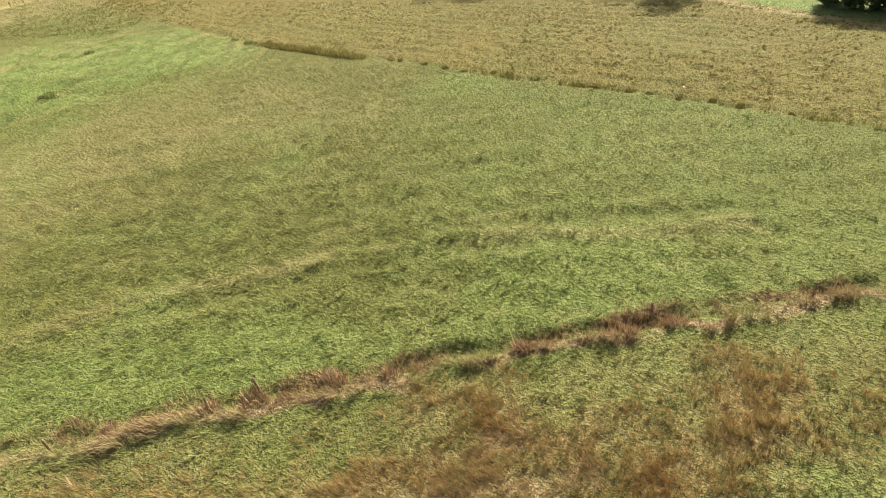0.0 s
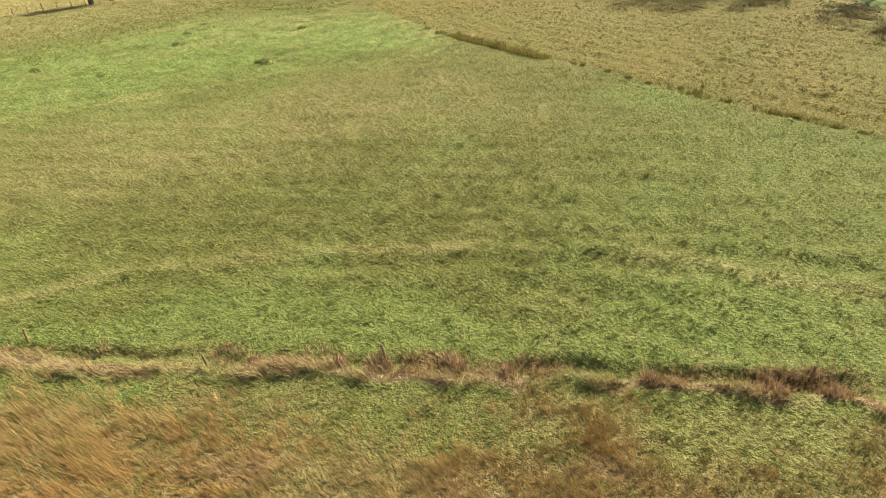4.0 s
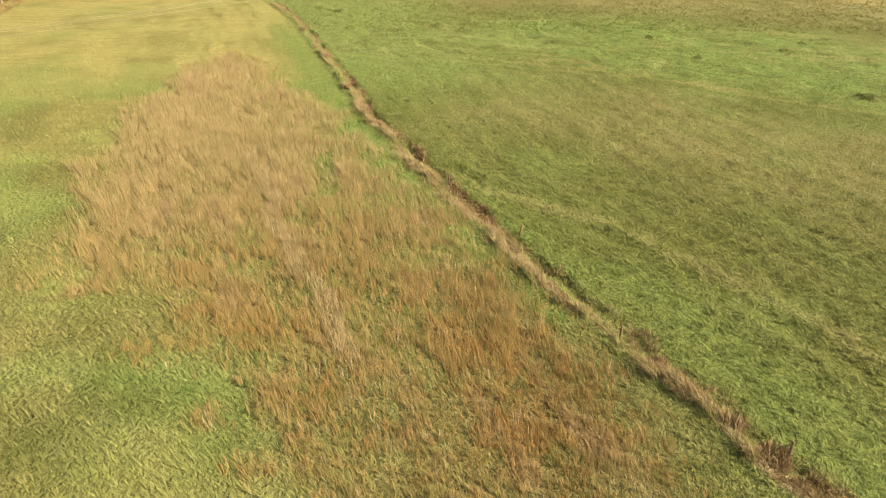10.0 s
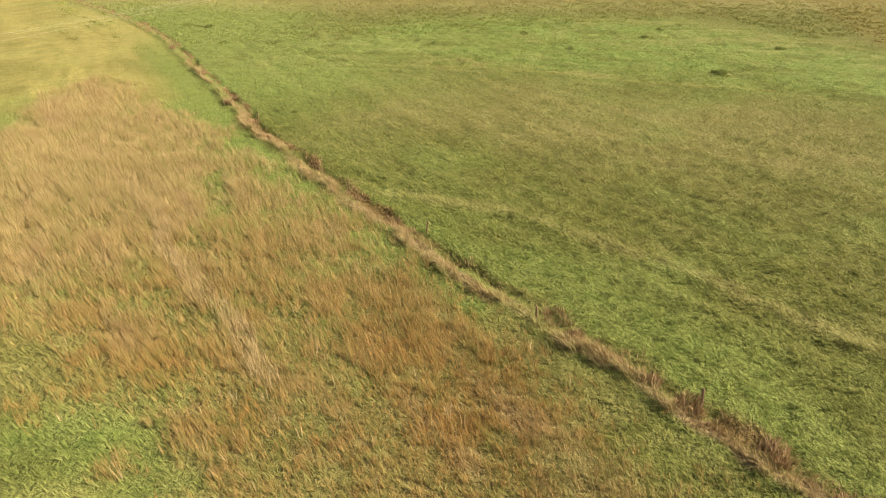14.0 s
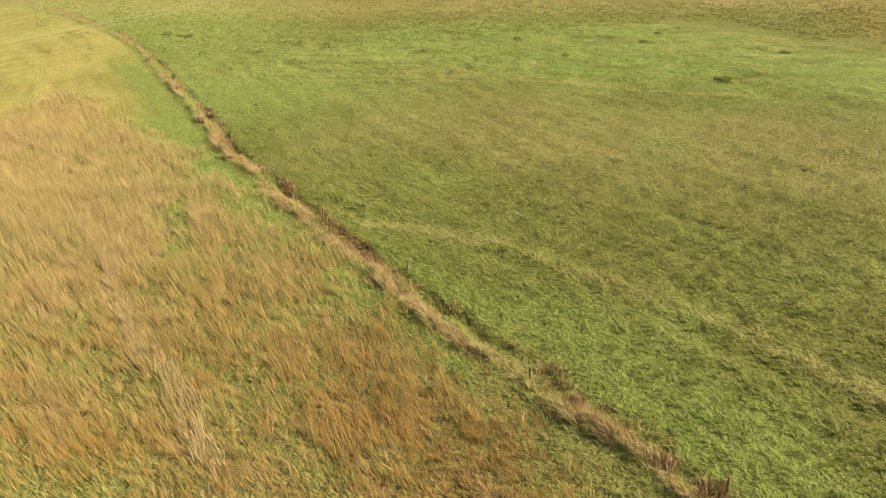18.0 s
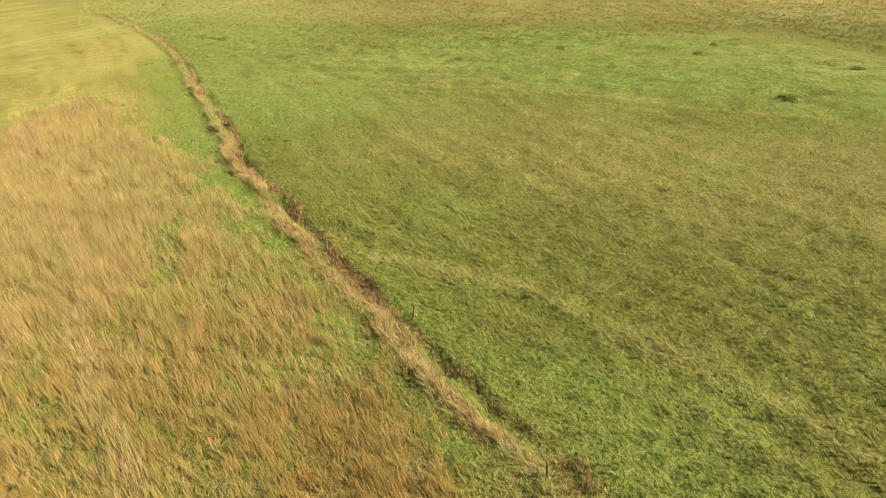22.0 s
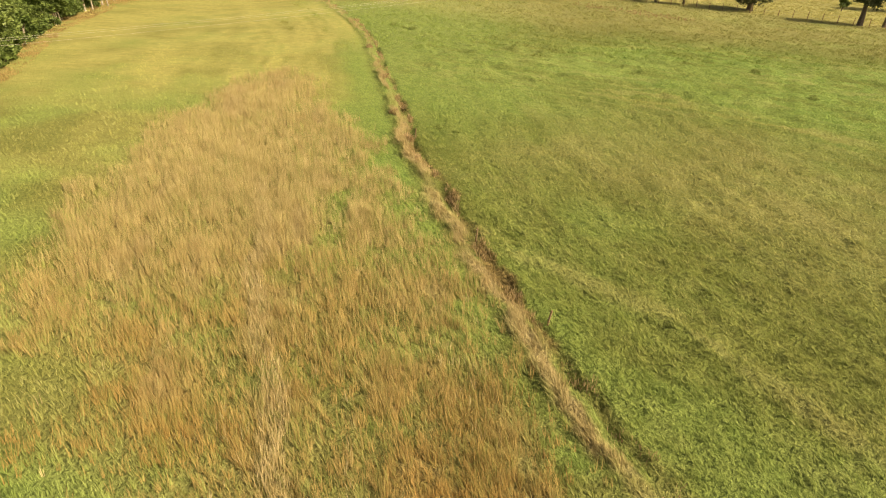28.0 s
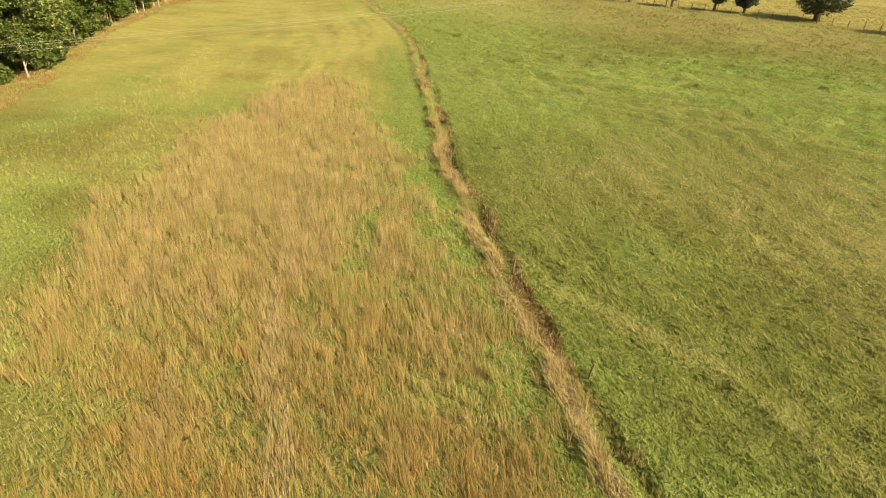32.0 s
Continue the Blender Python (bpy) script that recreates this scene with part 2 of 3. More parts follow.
def ground_height(x, y):
    d, along = ditch_bend(x, y)
    z = 0.16 * (two_scales(x, y, 9, 81) - 0.5) + 0.07 * (value_noise(x, y, 1.1, 82) - 0.5)
    z += 0.20 * (value_noise(x + 0.2 * y, y, 0.55, 85) - 0.5) * (0.35 + 0.65 * ramp(d, 0, 3))
    z += -0.32 * (0.3 + 0.8 * ramp(value_noise(along, along * 0, 3.2, 89), 0.35, 0.7)) * ramp(np.abs(d - 0.5 + 0.5 * (value_noise(x, y, 0.9, 115) - 0.5)), 0.62, 0.18) + 0.08 * ramp(np.abs(d + 0.7), 0.7, 0.1)
    bound, _ = line_distance(x, y, BOUND)
    z += -0.15 * ramp(np.abs(bound), 1.0, 0.2)
    # poached lumps and rows in the brown field, soft hummocks in the wet green
    z += ramp(bound, 0.5, 3) * ramp(bound, 60, 40) * (0.20 * (value_noise(x, y, 1.3, 86) - 0.5) + 0.06 * np.sin(bound * 2.3 + 4 * value_noise(x, y, 8, 87)))
    z += 0.75 * ramp(inside_distance(x, y, LUSH), -8, 5) * (two_scales(0.6 * x + 0.3 * y, y, 1.5, 88) - 0.5)
    # low trodden terraces across the far green
    z += 0.40 * ramp(inside_distance(x, y, LUSH), -16, 2) * ramp(value_noise(x, y, 7, 116), 0.25, 0.6) * (value_noise((x - 0.5 * y) / 5.0, y + 0.42 * x + 1.5 * value_noise(x, y, 6, 117), 1.15, 118) - 0.5)
    # cattle paths and old ridges in the pasture
    z += 0.05 * ramp(d, 3, 7) * np.sin(d * 1.7 + 3.0 * value_noise(x, y, 9, 83)) * ramp(d, 60, 30)
    ridge, _ = line_distance(x, y, RIDGE)
    z += 0.085 * np.sin(ridge * 2.2 + 3.0 * value_noise(x, y, 6, 84)) * ramp(np.abs(ridge), 5, 1)
    return z


# ---- materials ----
def node_material(name):
    m = bpy.data.materials.new(name)
    m.use_nodes = True
    nodes, links = m.node_tree.nodes, m.node_tree.links
    return m, nodes, links, nodes["Principled BSDF"]


def mixed(nodes, links, factor, a, b):
    n = nodes.new("ShaderNodeMix")
    n.data_type = "RGBA"
    for socket, value in ((n.inputs[0], factor), (n.inputs[6], a), (n.inputs[7], b)):
        if isinstance(value, bpy.types.NodeSocket):
            links.new(value, socket)
        else:
            socket.default_value = (*value, 1) if isinstance(value, tuple) else value
    return n.outputs[2]


def calc(nodes, links, kind, a, b, clamp=False):
    n = nodes.new("ShaderNodeMath")
    n.operation, n.use_clamp = kind, clamp
    for socket, value in zip(n.inputs, (a, b)):
        if isinstance(value, bpy.types.NodeSocket):
            links.new(value, socket)
        else:
            socket.default_value = value
    return n.outputs[0]


def noisy(nodes, links, scale, detail=4.0, low=0.3, high=0.7, stretch=None):
    """Noise in metres of the world, spread to 0 to 1."""
    where = nodes.new("ShaderNodeNewGeometry")
    spot = where.outputs["Position"]
    if stretch:
        m = nodes.new("ShaderNodeMapping")
        m.inputs["Scale"].default_value = stretch
        links.new(spot, m.inputs["Vector"])
        spot = m.outputs[0]
    n = nodes.new("ShaderNodeTexNoise")
    n.inputs["Scale"].default_value, n.inputs["Detail"].default_value = scale, detail
    links.new(spot, n.inputs["Vector"])
    r = nodes.new("ShaderNodeMapRange")
    r.inputs[1].default_value, r.inputs[2].default_value = low, high
    links.new(n.outputs["Fac"], r.inputs[0])
    return r.outputs[0]


def vegetation(name, blades):
    """The sward, coloured by what grows there; blades let light through."""
    m, nodes, links, shader = node_material(name)
    zone, more = nodes.new("ShaderNodeAttribute"), nodes.new("ShaderNodeAttribute")
    zone.attribute_name, more.attribute_name = "zone", "zone_more"
    z, w = nodes.new("ShaderNodeSeparateColor"), nodes.new("ShaderNodeSeparateColor")
    links.new(zone.outputs["Color"], z.inputs[0])
    links.new(more.outputs["Color"], w.inputs[0])
    fine = noisy(nodes, links, 4.4, 4, 0.36, 0.64)
    speck = noisy(nodes, links, 13.0, 3, 0.38, 0.62)
    broad = noisy(nodes, links, 0.22, 5, 0.35, 0.65)
    mid = noisy(nodes, links, 1.1, 5, 0.35, 0.65)
    green = mixed(nodes, links, broad, GREEN_A, GREEN_B)
    green = mixed(nodes, links, calc(nodes, links, "MULTIPLY", mid, 0.25), green, GREEN_C)
    green = mixed(nodes, links, calc(nodes, links, "MULTIPLY", z.outputs[1], 0.85), green, mixed(nodes, links, mid, LUSH_A, LUSH_B))
    tone = mixed(nodes, links, calc(nodes, links, "MULTIPLY", z.outputs[2], 0.9), green, mixed(nodes, links, mid, HAY_A, HAY_B))
    tone = mixed(nodes, links, calc(nodes, links, "MULTIPLY", zone.outputs["Alpha"], 0.95), tone, mixed(nodes, links, mid, BROWN_A, BROWN_B))
    straw = mixed(nodes, links, w.outputs[0], mixed(nodes, links, mid, STRAW_A, STRAW_B), mixed(nodes, links, broad, RUST_A, RUST_B))
    if blades:
        tuft_tone = nodes.new("ShaderNodeAttribute")
        tuft_tone.attribute_name = "tuft"
        island = calc(nodes, links, "ADD", calc(nodes, links, "MULTIPLY", nodes.new("ShaderNodeNewGeometry").outputs["Random Per Island"], 0.35),
                      calc(nodes, links, "MULTIPLY", tuft_tone.outputs["Fac"], 0.65))
        wet = calc(nodes, links, "ADD", calc(nodes, links, "MULTIPLY", z.outputs[0], 1.25), calc(nodes, links, "MULTIPLY", island, -0.25), True)
        withered = calc(nodes, links, "MULTIPLY", calc(nodes, links, "SUBTRACT", tuft_tone.outputs["Fac"], 0.46, True), calc(nodes, links, "SUBTRACT", 1.1, z.outputs[1]), True)
        tone = mixed(nodes, links, withered, tone, (0.315, 0.312, 0.138))
        tone = mixed(nodes, links, wet, tone, straw)
    else:
        tone = mixed(nodes, links, calc(nodes, links, "MULTIPLY", z.outputs[0], 0.8), tone, mixed(nodes, links, mid, THATCH_A, THATCH_B))
    tone = mixed(nodes, links, calc(nodes, links, "MULTIPLY", w.outputs[1], 0.9), tone, mixed(nodes, links, mid, BLEACHED_A, BLEACHED_B))
    tone = mixed(nodes, links, calc(nodes, links, "MULTIPLY", w.outputs[2], 0.9), tone, mixed(nodes, links, fine, DEAD_A, DEAD_B))
    tone = mixed(nodes, links, calc(nodes, links, "MULTIPLY", more.outputs["Alpha"], 0.85), tone, (0.420, 0.388, 0.158))
    hue = nodes.new("ShaderNodeHueSaturation")
    links.new(tone, hue.inputs["Color"])
    grain = island if blades else calc(nodes, links, "ADD", calc(nodes, links, "MULTIPLY", fine, 0.6), calc(nodes, links, "MULTIPLY", speck, 0.4))
    # smoother where the hay has been mown, and combed by the mower
    swing = calc(nodes, links, "MULTIPLY_ADD", z.outputs[2], -0.4)
    swing.node.inputs[2].default_value = 0.60 if blades else 0.52
    grain = calc(nodes, links, "MULTIPLY", calc(nodes, links, "SUBTRACT", grain, 0.5), swing)
    comb = calc(nodes, links, "MULTIPLY", noisy(nodes, links, 0.6, 4, 0.52, 0.7, (0.3, 1.8, 1.0)), calc(nodes, links, "MULTIPLY", z.outputs[2], -0.18))
    value = calc(nodes, links, "ADD", calc(nodes, links, "ADD", grain, 1.0), comb)
    lumps = calc(nodes, links, "MULTIPLY", noisy(nodes, links, 2.1, 4, 0.52, 0.64, (1.0, 0.6, 1.0)), calc(nodes, links, "MULTIPLY", zone.outputs["Alpha"], -0.4))
    value = calc(nodes, links, "ADD", value, lumps)
    links.new(value if blades else calc(nodes, links, "MULTIPLY", value, 0.74), hue.inputs["Value"])
    links.new(hue.outputs[0], shader.inputs["Base Color"])
    shader.inputs["Roughness"].default_value, shader.inputs["Specular IOR Level"].default_value = 0.85, 0.06
    if blades:
        through_light, both = nodes.new("ShaderNodeBsdfTranslucent"), nodes.new("ShaderNodeMixShader")
        links.new(hue.outputs[0], through_light.inputs["Color"])
        both.inputs[0].default_value = 0.22
        links.new(shader.outputs[0], both.inputs[1])
        links.new(through_light.outputs[0], both.inputs[2])
        links.new(both.outputs[0], nodes["Material Output"].inputs["Surface"])
    else:
        bump = nodes.new("ShaderNodeBump")
        bump.inputs["Strength"].default_value, bump.inputs["Distance"].default_value = 0.9, 0.15
        links.new(calc(nodes, links, "ADD", fine, calc(nodes, links, "MULTIPLY", speck, 0.5)), bump.inputs["Height"])
        links.new(bump.outputs[0], shader.inputs["Normal"])
    return m


GREEN_A, GREEN_B, GREEN_C = (0.146, 0.180, 0.043), (0.176, 0.200, 0.050), (0.222, 0.226, 0.064)
LUSH_A, LUSH_B = (0.190, 0.308, 0.072), (0.264, 0.380, 0.097)
HAY_A, HAY_B = (0.545, 0.500, 0.168), (0.435, 0.418, 0.132)
BROWN_A, BROWN_B = (0.278, 0.248, 0.062), (0.224, 0.204, 0.050)
STRAW_A, STRAW_B = (0.455, 0.372, 0.176), (0.352, 0.282, 0.120)
RUST_A, RUST_B = (0.385, 0.226, 0.068), (0.352, 0.238, 0.078)
BLEACHED_A, BLEACHED_B = (0.410, 0.325, 0.168), (0.295, 0.222, 0.104)
THATCH_A, THATCH_B = (0.360, 0.265, 0.115), (0.280, 0.210, 0.085)
DEAD_A, DEAD_B = (0.105, 0.066, 0.028), (0.270, 0.185, 0.080)
turf = vegetation("turf", False)
blade = vegetation("grass_blade", True)


def plain(name, a, b, scale, roughness=0.8, bump=0.3, translucent=0.0, island=0.0):
    m, nodes, links, shader = node_material(name)
    tone = mixed(nodes, links, noisy(nodes, links, scale, 5), a, b)
    if island:
        hue, vary = nodes.new("ShaderNodeHueSaturation"), nodes.new("ShaderNodeMapRange")
        links.new(nodes.new("ShaderNodeNewGeometry").outputs["Random Per Island"], vary.inputs[0])
        vary.inputs[3].default_value, vary.inputs[4].default_value = 1 - island, 1 + island
        links.new(vary.outputs[0], hue.inputs["Value"])
        links.new(tone, hue.inputs["Color"])
        tone = hue.outputs[0]
    links.new(tone, shader.inputs["Base Color"])
    shader.inputs["Roughness"].default_value, shader.inputs["Specular IOR Level"].default_value = roughness, 0.25
    if bump:
        b_node = nodes.new("ShaderNodeBump")
        b_node.inputs["Strength"].default_value, b_node.inputs["Distance"].default_value = bump, 0.02
        links.new(noisy(nodes, links, scale * 3, 6), b_node.inputs["Height"])
        links.new(b_node.outputs[0], shader.inputs["Normal"])
    if translucent:
        leaf, both = nodes.new("ShaderNodeBsdfTranslucent"), nodes.new("ShaderNodeMixShader")
        links.new(tone, leaf.inputs["Color"])
        both.inputs[0].default_value = translucent
        links.new(shader.outputs[0], both.inputs[1])
        links.new(leaf.outputs[0], both.inputs[2])
        links.new(both.outputs[0], nodes["Material Output"].inputs["Surface"])
    return m


bark = plain("bark", (0.10, 0.075, 0.05), (0.17, 0.14, 0.10), 6, 0.9, 0.6)
pale_bark = plain("pale_bark", (0.26, 0.22, 0.16), (0.42, 0.37, 0.28), 4, 0.85, 0.5)
old_wood = plain("weathered_wood", (0.17, 0.115, 0.055), (0.28, 0.205, 0.11), 14, 0.85, 0.6)
wood_leaves = plain("wood_leaf", (0.120, 0.175, 0.046), (0.180, 0.230, 0.064), 0.5, 0.5, 0, 0.35, 0.3)
leaves = plain("leaf", (0.065, 0.105, 0.022), (0.120, 0.160, 0.038), 0.6, 0.55, 0, 0.3, 0.35)
willow_leaves = plain("willow_leaf", (0.065, 0.085, 0.040), (0.105, 0.120, 0.060), 0.6, 0.55, 0, 0.3, 0.35)
rush_green = plain("rush", (0.190, 0.245, 0.066), (0.250, 0.295, 0.085), 2.0, 0.7, 0, 0.25, 0.35)
rush_brown = plain("faded_rush", (0.195, 0.187, 0.046), (0.260, 0.235, 0.062), 2.0, 0.7, 0, 0.25, 0.35)
ungrazed = plain("ungrazed", (0.165, 0.145, 0.040), (0.220, 0.190, 0.054), 2.0, 0.8, 0, 0.2, 0.35)
twig_brown = plain("dead_stems", (0.285, 0.205, 0.100), (0.390, 0.290, 0.148), 2.0, 0.8, 0, 0.2, 0.4)
bleached_straw = plain("bleached_straw", (0.390, 0.312, 0.150), (0.470, 0.385, 0.198), 1.2, 0.7, 0, 0.3, 0.3)
wire_grey = plain("wire", (0.50, 0.47, 0.38), (0.60, 0.56, 0.46), 3, 0.5, 0)
fence_wire = plain("fence_wire", (0.16, 0.15, 0.14), (0.24, 0.22, 0.20), 3, 0.5, 0)


# ---- mesh tools ----
def mesh_from(name, verts, faces_of, material, zoned=None):
    """A mesh from arrays: verts (n, 3) and a list of (faces, corners) arrays."""
    me = bpy.data.meshes.new(name)
    me.vertices.add(len(verts))
    me.vertices.foreach_set("co", np.asarray(verts, np.float32).ravel())
    corners = np.concatenate([f.ravel() for f in faces_of]).astype(np.int32)
    sizes = np.concatenate([np.full(len(f), f.shape[1]) for f in faces_of]).astype(np.int32)
    me.loops.add(len(corners))
    me.loops.foreach_set("vertex_index", corners)
    me.polygons.add(len(sizes))
    me.polygons.foreach_set("loop_start", (np.cumsum(sizes) - sizes).astype(np.int32))
    if zoned is not None:
        for key, values in zip(("zone", "zone_more"), zoned):
            layer = me.attributes.new(key, "FLOAT_COLOR", "POINT")
            layer.data.foreach_set("color", np.asarray(values, np.float32).ravel())
    me.materials.append(material)
    me.update(calc_edges=True)
    return me


def blade_mesh(name, x, y, z, height, width, spread, lean, count, material, seed, bent=True, zoned=True, wind=(0.0, 0.0), together=0.0, straw_share=0.0, dry_share=1.0):
    """Tufts at x, y, z: each with count blades that spread from the root, lean apart and taper to a point."""
    rng = np.random.default_rng(seed)
    n = len(x) * count
    d, along = ditch_bend(x, y)
    drift = 0.5 * value_noise(d, along / 4.0, 0.8, 112) + 0.5 * value_noise(x, y, 0.4, 113)
    tone = np.clip(0.6 * rng.uniform(0, 1, len(x)) + 0.4 * np.clip(1.6 * (drift - 0.5) + 0.5, 0, 1), 0, 1)
    fall, far = np.repeat(rng.uniform(0, 2 * np.pi, len(x)), count), np.repeat(together * rng.uniform(0, 1, len(x)), count)
    rx, ry, rz, h = (np.repeat(v, count) for v in (x, y, z, height))
    a, r = rng.uniform(0, 2 * np.pi, n), spread * np.sqrt(rng.uniform(0, 1, n))
    bx, by = rx + r * np.cos(a), ry + r * np.sin(a)
    h = h * rng.uniform(0.6, 1.15, n)
    tilt = lean * rng.uniform(0.2, 1.0, n) * h
    ox, oy = np.cos(a) * tilt + wind[0] * h + np.cos(fall) * far * h, np.sin(a) * tilt + wind[1] * h + np.sin(fall) * far * h
    f = rng.uniform(0, 2 * np.pi, n)
    w = width * rng.uniform(0.6, 1.3, n) * 0.5
    px, py = np.cos(f) * w, np.sin(f) * w
    low = rz - 0.04
    if bent:
        mx, my, mz = bx + 0.35 * ox, by + 0.35 * oy, rz + 0.6 * h
        v = np.stack([bx - px, by - py, low, bx + px, by + py, low, mx + 0.8 * px, my + 0.8 * py, mz,
                      mx - 0.8 * px, my - 0.8 * py, mz, bx + ox, by + oy, rz + h], -1).reshape(-1, 3)
        i = np.arange(n)[:, None] * 5
        faces, per = [i + np.array([0, 1, 2, 3]), i + np.array([3, 2, 4])], 5
    else:
        v = np.stack([bx - px, by - py, low, bx + px, by + py, low, bx + ox, by + oy, rz + h], -1).reshape(-1, 3)
        faces, per = [np.arange(n)[:, None] * 3 + np.array([0, 1, 2])], 3
    zone_values = None
    if zoned:
        values = zones(x, y)
        values[0][:, 0] *= dry_share
        if straw_share:
            mostly = rng.uniform(0, 1, len(x)) < straw_share
            values[0][:, 0] = np.where(mostly, np.maximum(values[0][:, 0], 0.85), 0.4 * values[0][:, 0])
        zone_values = [np.repeat(q, count * per, axis=0) for q in values]
    me = mesh_from(name, v, faces, material, zone_values)
    layer = me.attributes.new("tuft", "FLOAT", "POINT")
    layer.data.foreach_set("value", np.repeat(tone, count * per).astype(np.float32))
    return me


def part(name, bm, material, parent, label=""):
    me = bpy.data.meshes.new(name)
    bm.to_mesh(me)
    bm.free()
    me.materials.append(material)
    ob = new(name, me)
    ob.parent = parent
    return tagged(ob, label)


def mesh_part(name, me, parent, label=""):
    ob = new(name, me)
    ob.parent = parent
    return tagged(ob, label)


def tube(bm, points, radii, sides=7):
    """A tapering round limb along points."""
    rings = []
    for i, (p, r) in enumerate(zip(points, radii)):
        p = Vector(p)
        way = (Vector(points[min(i + 1, len(points) - 1)]) - Vector(points[max(i - 1, 0)])).normalized()
        u = way.orthogonal().normalized()
        v = way.cross(u)
        rings.append([bm.verts.new(p + r * (math.cos(2 * math.pi * k / sides) * u + math.sin(2 * math.pi * k / sides) * v)) for k in range(sides)])
    for a, b in zip(rings, rings[1:]):
        for k in range(sides):
            bm.faces.new((a[k], a[(k + 1) % sides], b[(k + 1) % sides], b[k]))
    bm.faces.new(rings[0][::-1])
    bm.faces.new(rings[-1])
    bmesh.ops.recalc_face_normals(bm, faces=bm.faces)


def at_ground(x, y):
    return float(ground_height(np.array([x]), np.array([y]))[0])


# ---- the ground: one sheet out to the horizon ----
def spaced(low, mid, high, fine, coarse, reach):
    """Coordinates that are close together from low to mid, less so to high and ever wider apart beyond."""
    core = list(np.arange(low, mid, fine)) + list(np.arange(mid, high + coarse, coarse))
    step, up, down = coarse, [core[-1]], [core[0]]
    while up[-1] < reach:
        step *= 1.11
        up.append(up[-1] + step)
        down.append(down[-1] - step)
    return np.array(down[:0:-1] + core + up[1:])


gx, gy = np.meshgrid(spaced(-26, 30, 88, 0.24, 0.38, 2500), spaced(-28, 46, 104, 0.24, 0.36, 2500), indexing="ij")
shape = gx.shape
gx, gy = gx.ravel(), gy.ravel()
corner = (np.arange(shape[0] - 1)[:, None] * shape[1] + np.arange(shape[1] - 1)[None]).ravel()[:, None]
near_field = np.exp(-(np.hypot(gx - 10, gy - 30) / 220.0) ** 4)
ground_mesh = mesh_from("ground", np.stack([gx, gy, ground_height(gx, gy) * near_field], -1),
                        [corner + np.array([0, shape[1], shape[1] + 1, 1])], turf, zones(gx, gy))
ground_mesh.polygons.foreach_set("use_smooth", np.ones(len(ground_mesh.polygons), bool))
ground = tagged(new("ground", ground_mesh), "pasture of green, yellow and brown grass with an old ditch", "ground", kind="structure")


# ---- grasses ----
def scattered(n, low_x, high_x, low_y, high_y, seed):
    rng = np.random.default_rng(seed)
    return rng.uniform(low_x, high_x, n), rng.uniform(low_y, high_y, n), rng


def along_line(line, n, rng, low, high):
    """Points scattered beside a line, between two distances from it (negative: on its left)."""
    pts = np.array(line, float)
    seg = np.hypot(*np.diff(pts, axis=0).T)
    run = np.r_[0, np.cumsum(seg)]
    s = rng.uniform(0, run[-1], n)
    k = np.clip(np.searchsorted(run, s) - 1, 0, len(seg) - 1)
    way = np.diff(pts, axis=0)[k] / seg[k][:, None]
    p = pts[k] + way * (s - run[k])[:, None]
    off = rng.uniform(low, high, n)
    return p[:, 0] + way[:, 1] * off, p[:, 1] - way[:, 0] * off


def stuff(name, me, label, category="grass"):
    return tagged(new(name, me), label, category, kind="stuff")


# tall dry grass west of the ditch
x, y, rng = scattered(480000, -36, 19, -34, 74, 1)
dry = zones(x, y)[0][:, 0]
clump = (0.45 + 0.55 * ramp(two_scales(x, y, 0.8, 91), 0.38, 0.62)) * (0.6 + 0.4 * ramp(two_scales(x, y, 2.6, 96), 0.35, 0.6))
keep = rng.uniform(0, 1, len(x)) < 0.9 * dry * clump * ramp(np.hypot(x, y - 14), 90, 32)
x, y = x[keep], y[keep]
stuff("dry_grass", blade_mesh("dry_grass", x, y, ground_height(x, y), (0.48 + 0.62 * two_scales(x, y, 1.8, 92)) * (1 - 0.4 * ramp(y, 26, 2)), 0.019, 0.10, 0.3, 8, blade, 2, bent=False, together=0.4, wind=(-0.22, 0.32), straw_share=0.74),
      "tall straw-coloured seeding grass standing in tussocks")

# bleached strands combed over along the trodden lines
x, y = along_line(TRODDEN, 860, rng, -0.5, 0.5)
x = x + 1.0 * (value_noise(y, y * 0, 3.0, 114) - 0.5)
x2, y2 = rng.uniform(-30, 8, 16000), rng.uniform(-6, 62, 16000)
keep = rng.uniform(0, 1, len(x2)) < 0.55 * ramp(value_noise(x2 + 0.3 * y2, y2 / 6.0, 1.0, 109), 0.5, 0.85) * zones(x2, y2)[0][:, 0]
x, y = np.r_[x, x2[keep]], np.r_[y, y2[keep]]
stuff("bleached_grass", blade_mesh("bleached_grass", x, y, ground_height(x, y), 0.36 + 0.3 * two_scales(x, y, 1.5, 110), 0.02, 0.12, 0.3, 5, bleached_straw, 21, wind=(-0.2, 0.5), together=0.4, zoned=False),
      "bleached straw combed over along the trodden lines")

# short grazed grass, thinning out with distance from the middle of the pasture
x, y, rng = scattered(540000, -45, 62, -38, 82, 3)
near = np.hypot(x - 6, y - 10) * 1.05
tufty = ramp(two_scales(x - 0.3 * y, y, 0.42, 93), 0.4, 0.6)
keep = rng.uniform(0, 1, len(x)) < (0.22 + 0.78 * tufty) * np.clip((24 / (near + 1)) ** 1.5, 0.05, 1)
x, y, tufty = x[keep], y[keep], tufty[keep]
stuff("meadow_grass", blade_mesh("meadow_grass", x, y, ground_height(x, y), 0.09 + 0.10 * tufty + 0.12 * two_scales(x, y, 0.7, 94), 0.030, 0.05, 0.3, 4, blade, 4, bent=False, together=0.7, wind=(-0.75, 0.6), dry_share=0.65),
      "short green grazed pasture grass with paler patches")
